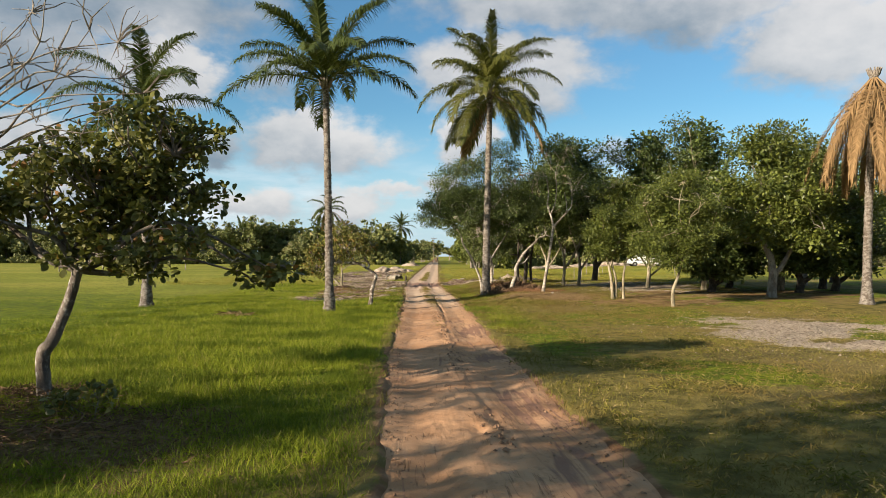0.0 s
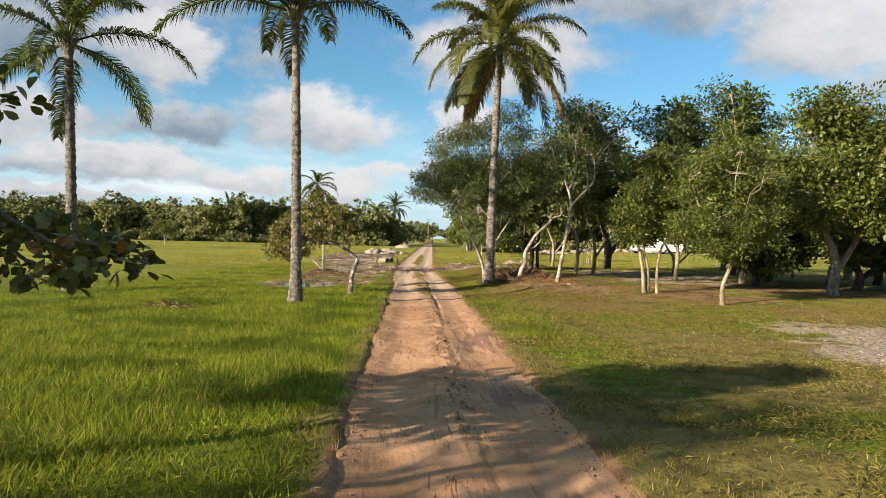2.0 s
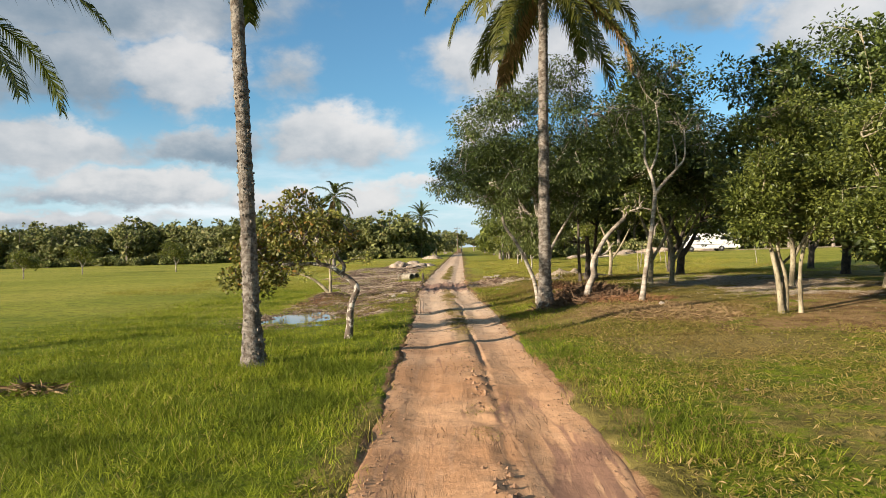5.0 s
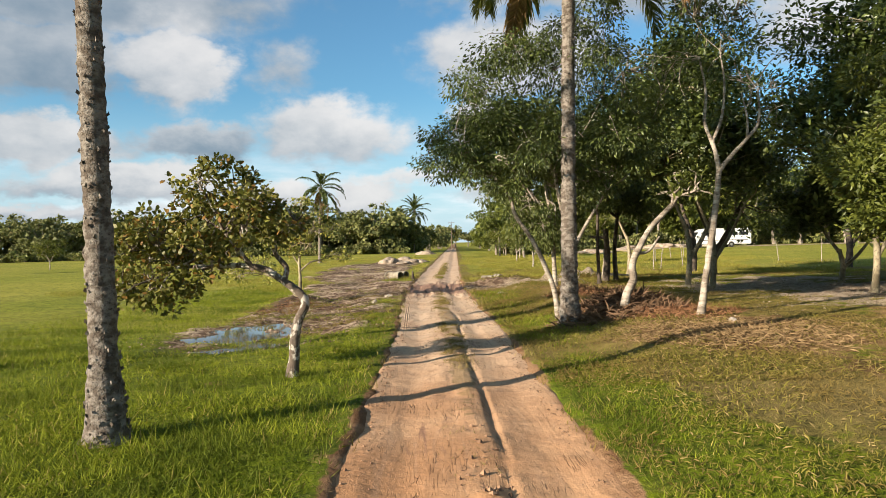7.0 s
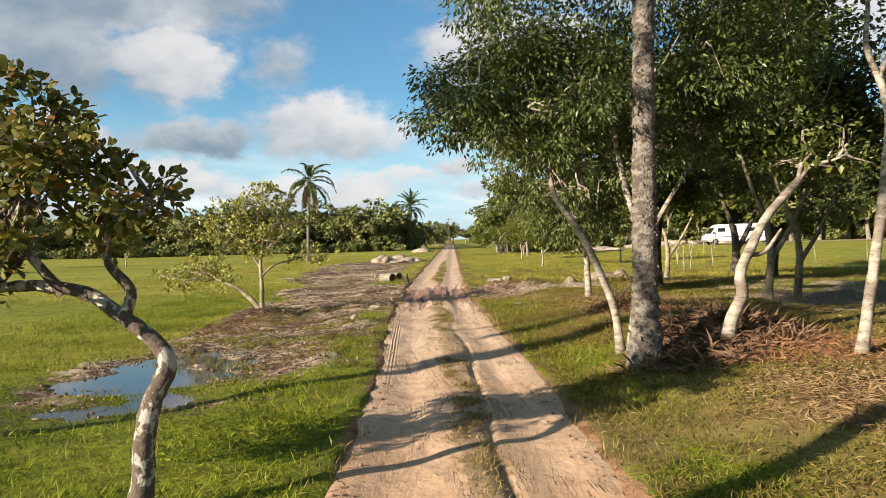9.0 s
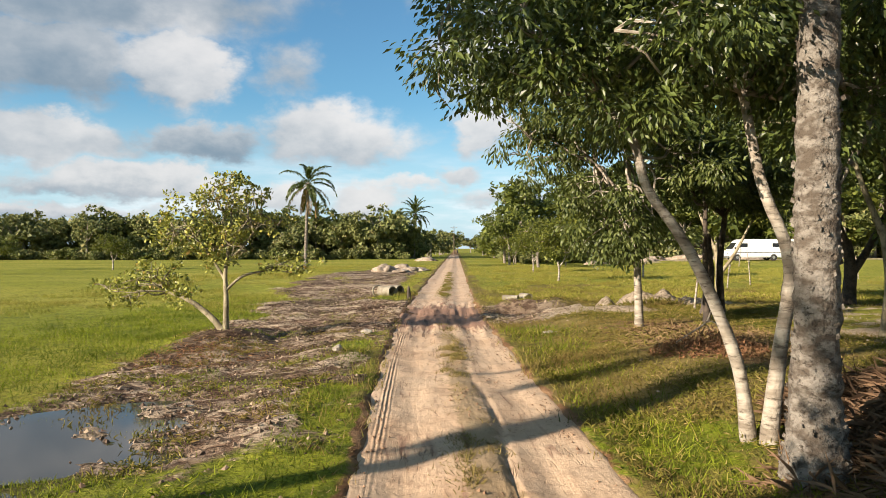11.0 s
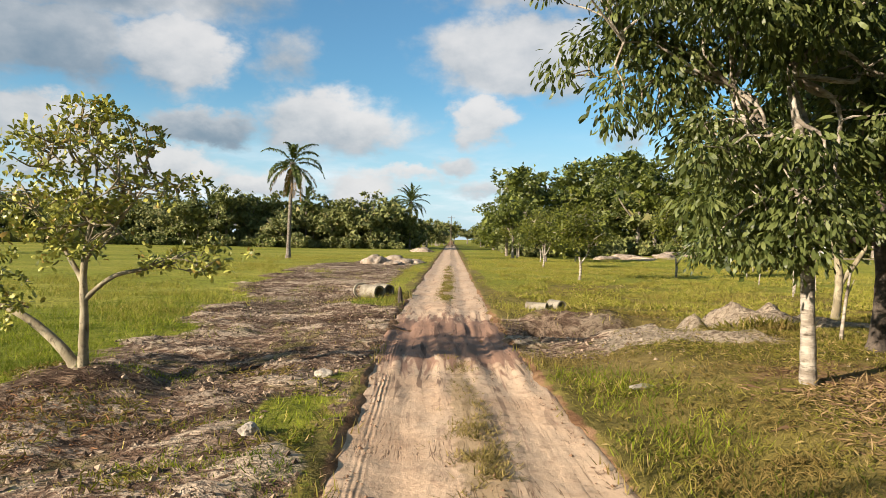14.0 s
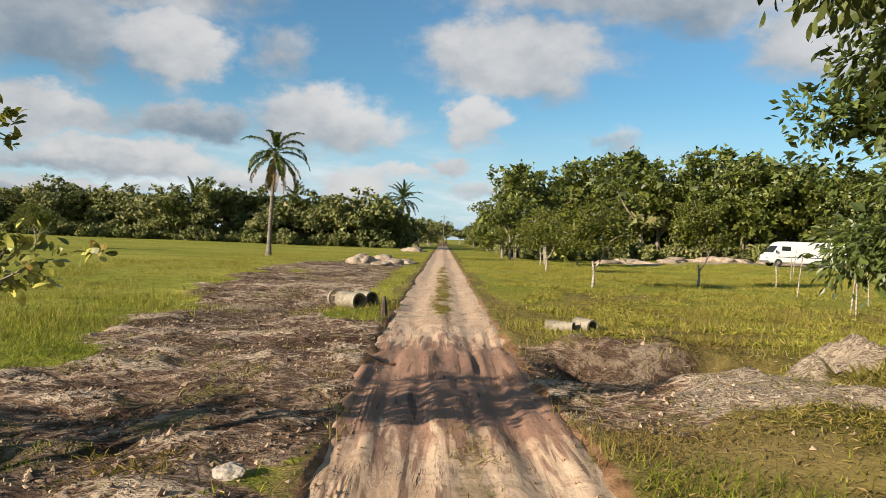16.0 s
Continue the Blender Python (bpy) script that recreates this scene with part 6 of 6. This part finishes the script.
# ---- grass ----
def grass(name, label, mat, spans, n, height, seed, keep, lean=0.35, bed=ground_z):
    rng = np.random.default_rng(seed)
    (x0, x1), (y0, y1) = spans
    x = rng.uniform(x0, x1, n * 3)
    y = y0 + (y1 - y0) * rng.uniform(0, 1, n * 3) ** 1.35
    ok = rng.uniform(0, 1, n * 3) < keep(x, y)
    ok &= rng.uniform(0, 1, n * 3) < ramp(x, x0, x0 + 6) * (1 - ramp(x, x1 - 6, x1)) * (1 - ramp(y, y1 - 26, y1)) * ramp(y, y0, y0 + 6) if x1 - x0 > 15 else True
    x, y = x[ok][:n], y[ok][:n]
    m = len(x)
    size = height * rng.uniform(0.5, 1.25, m) * (1 + 0.35 * lumps(x, y, 1.3, seed)) * (1 + np.clip((y - 30) / 90, 0, 0.35))
    s = Soup()
    way = rng.standard_normal((m, 3)) * lean
    way[:, 2] = 1.0
    at = np.stack([x, y, bed(x, y) - 0.02], 1)
    side = unit(np.stack([rng.standard_normal(m), rng.standard_normal(m), 0 * x], 1)) * (0.006 + 0.005 * np.clip(y / 60, 0, 1.8))[:, None]
    tip = at + unit(way) * size[:, None] + way * (1, 1, 0) * size[:, None] * 0.4
    s.add(np.stack([at - side, at + side, tip], 1), np.arange(m * 3).reshape(-1, 3))
    me = s.mesh(name)
    me.materials.append(M[mat])
    tagged(new(name, me), label, "grass", kind="stuff")


def off_road(x, y):
    u = np.abs(x - centre(y))
    return ramp(u, 1.5, 2.1)


def left_keep(x, y):
    return off_road(x, y) * (x < centre(y)) * np.clip(1 - 1.5 * mud_mark(x, y), 0.012, 1) * (1 - 0.75 * litter_mark(x, y)) * (0.45 + 0.55 * ramp(lumps(x, y, 1.1, 61), -0.5, 0.5)) * (1 - 0.85 * ramp(bell(x, y, -7.3, 44.2, 2.1, 3.6), 0.3, 0.5))


def right_keep(x, y):
    return off_road(x, y) * (x > centre(y)) * np.clip(1 - 1.4 * mud_mark(x, y), 0.02, 1) * np.clip(1 - 1.2 * sand_mark(x, y), 0.02, 1) * (1 - 0.75 * litter_mark(x, y)) * (0.3 + 0.7 * ramp(lumps(x, y, 1.4, 62), -0.4, 0.6))


grass("meadow_grass", "lush green grass of the open meadow", "grass", ((-19, 2), (0, 84)), 170000, 0.14, 91, left_keep, 0.6)
grass("lush_grass", "tall lush grass beside the track in the meadow", "grass", ((-13, 3), (5, 44)), 150000, 0.20, 103, left_keep, 0.5)
grass("field_grass", "mixed green and dry grass beside the track", "grass_dry", ((-4, 22), (0, 92)), 290000, 0.08, 92, right_keep, 0.6)
grass("lush_grass", "green tufted grass along the shaded side of the track", "grass", ((-2, 7), (26, 58)), 30000, 0.16, 104, lambda x, y: off_road(x, y) * (x > centre(y)) * np.exp(-(((x - centre(y) - 2.3) / 0.9) ** 2)) * (0.25 + 0.75 * ramp(lumps(x, y, 1.0, 62), -0.4, 0.4)) * (1 - mud_mark(x, y)), 0.5)
grass("verge_grass", "taller tufts of grass along the track's edges", "grass_dry", ((-7, 6), (6, 75)), 60000, 0.15, 93, lambda x, y: ramp(np.abs(x - centre(y)), 1.3, 1.5) * np.exp(-(((np.abs(x - centre(y)) - 1.75) / 0.4) ** 2)) * ramp(lumps(x, y, 0.8, 63), 0.0, 0.5) * (1 - mud_mark(x, y)))
grass("verge_grass", "straw-dry grass hanging over the edge of the track", "straw", ((-6, 3), (6, 60)), 16000, 0.13, 105, lambda x, y: np.exp(-(((x - centre(y) + 1.66) / 0.13) ** 2)) * (0.2 + 0.8 * ramp(lumps(x, y, 0.7, 63), -0.3, 0.5)), 0.9)
def on_track(x, y):
    return road_z(x - centre(y), y) + 0.012


def track_middle(x, y):
    u = x - centre(y) - 0.04 - 0.08 * lumps(y, y * 0, 2.5, 83)
    return np.exp(-((u / 0.26) ** 2)) * ramp(lumps(x, y, 0.5, 64) + 0.4 * lumps(x, y, 0.2, 82), -0.25, 0.45)


grass("track_weeds", "low brownish weeds on the middle of the track", "weed_mat", ((-3.4, 0.4), (27, 60)), 110000, 0.06, 94, lambda x, y: track_middle(x, y) * (0.12 + 0.88 * ramp(y, 37, 41)) * (1 - ramp(y, 56, 60)) * ramp(lumps(y, y * 0, 3.0, 75), -0.6, 0.1), 1.1, on_track)
grass("track_weeds", "green strip of grass on the middle of the track", "grass_dry", ((-5, -1.8), (70, 108)), 40000, 0.08, 106, lambda x, y: track_middle(x, y) * ramp(y, 71, 73) * (1 - 0.7 * ramp(y, 96, 104)) * ramp(lumps(y, y * 0, 4.0, 84), -0.5, 0.0), 0.8, on_track)

grass("mud_grass", "thin tufts of grass left on the churned earth", "grass_dry", ((-15, 3), (43, 96)), 50000, 0.08, 95, lambda x, y: off_road(x, y) * ramp(mud_mark(x, y), 0.15, 0.4) * (0.04 + ramp(lumps(x, y, 1.9, 65) + 0.5 * lumps(x, y, 0.7, 66), 0.3, 0.8)) * (1 - 0.5 * ramp(y, 56, 62)))
grass("tussock_grass", "yellowing tussocks of grass across the open field", "grass_field", ((-30, 34), (62, 150)), 130000, 0.17, 96, lambda x, y: off_road(x, y) * (1 - mud_mark(x, y)) * (1 - sand_mark(x, y)) * ramp(lumps(x, y, 1.6, 67) + 0.4 * lumps(x, y, 6.0, 68), -0.25, 0.5))
grass("mud_grass", "low green grass growing over damp earth", "grass", ((-14, -2), (42, 58)), 30000, 0.07, 97, lambda x, y: off_road(x, y) * ramp(mud_mark(x, y), 0.1, 0.3) * ramp(lumps(x, y, 0.9, 69) + 0.6 * lumps(x, y, 2.4, 70), 0.05, 0.6) * (1 - ramp(y, 55, 62)))


def weeds(name, label, mat, spans, n, size, seed, keep):
    """Low broad-leaved weeds among the grass."""
    rng = np.random.default_rng(seed)
    (x0, x1), (y0, y1) = spans
    x, y = rng.uniform(x0, x1, n * 3), y0 + (y1 - y0) * rng.uniform(0, 1, n * 3) ** 1.2
    ok = rng.uniform(0, 1, n * 3) < keep(x, y)
    x, y = x[ok][:n], y[ok][:n]
    m = len(x)
    way = rng.standard_normal((m, 3))
    way[:, 2] = np.abs(way[:, 2]) * 0.7 + 0.25
    s = Soup()
    leaves(s, np.stack([x, y, ground_z(x, y) + rng.uniform(0, 0.05, m)], 1), way, rng.uniform(0.6, 1.4, m) * size, 0.22, 0.4, rng, droop=0.35)
    me = s.mesh(name)
    me.materials.append(M[mat])
    tagged(new(name, me), label, "weeds", kind="stuff")


weeds("field_weeds", "low broad-leaved weeds mixed with dry grass", "grass_dry", ((-2, 10), (36, 66)), 46000, 0.08, 98, lambda x, y: right_keep(x, y) * (0.3 + 0.7 * ramp(lumps(x, y, 0.7, 76), -0.3, 0.4)))
weeds("field_weeds", "olive leafy weeds crowding the edge of the track", "grass_dry", ((-3, 7), (44, 62)), 20000, 0.10, 107, lambda x, y: right_keep(x, y) * ramp(lumps(x, y, 0.6, 86), -0.1, 0.4))
weeds("mud_weeds", "straggling weeds on the churned earth", "grass_dry", ((-12, -2.5), (44, 58)), 7000, 0.10, 99, lambda x, y: off_road(x, y) * (x < centre(y)) * ramp(mud_mark(x, y), 0.1, 0.3) * ramp(lumps(x, y, 1.1, 77), 0.0, 0.5))
weeds("meadow_weeds", "low leafy weeds in the green meadow", "grass", ((-14, 1), (7, 44)), 42000, 0.095, 100, lambda x, y: left_keep(x, y) * ramp(lumps(x, y, 0.9, 78), -0.2, 0.5))
weeds("field_weeds", "short leafy weeds in drying grass beside the track", "grass_dry", ((0, 18), (6, 38)), 44000, 0.09, 101, lambda x, y: right_keep(x, y) * (0.35 + 0.65 * ramp(lumps(x, y, 0.8, 79), -0.3, 0.4)))
weeds("field_weeds", "coarse tufted weeds in the field beyond the ditch", "grass_field", ((0, 22), (66, 112)), 26000, 0.19, 102, lambda x, y: right_keep(x, y) * ramp(lumps(x, y, 1.3, 80), -0.1, 0.5))
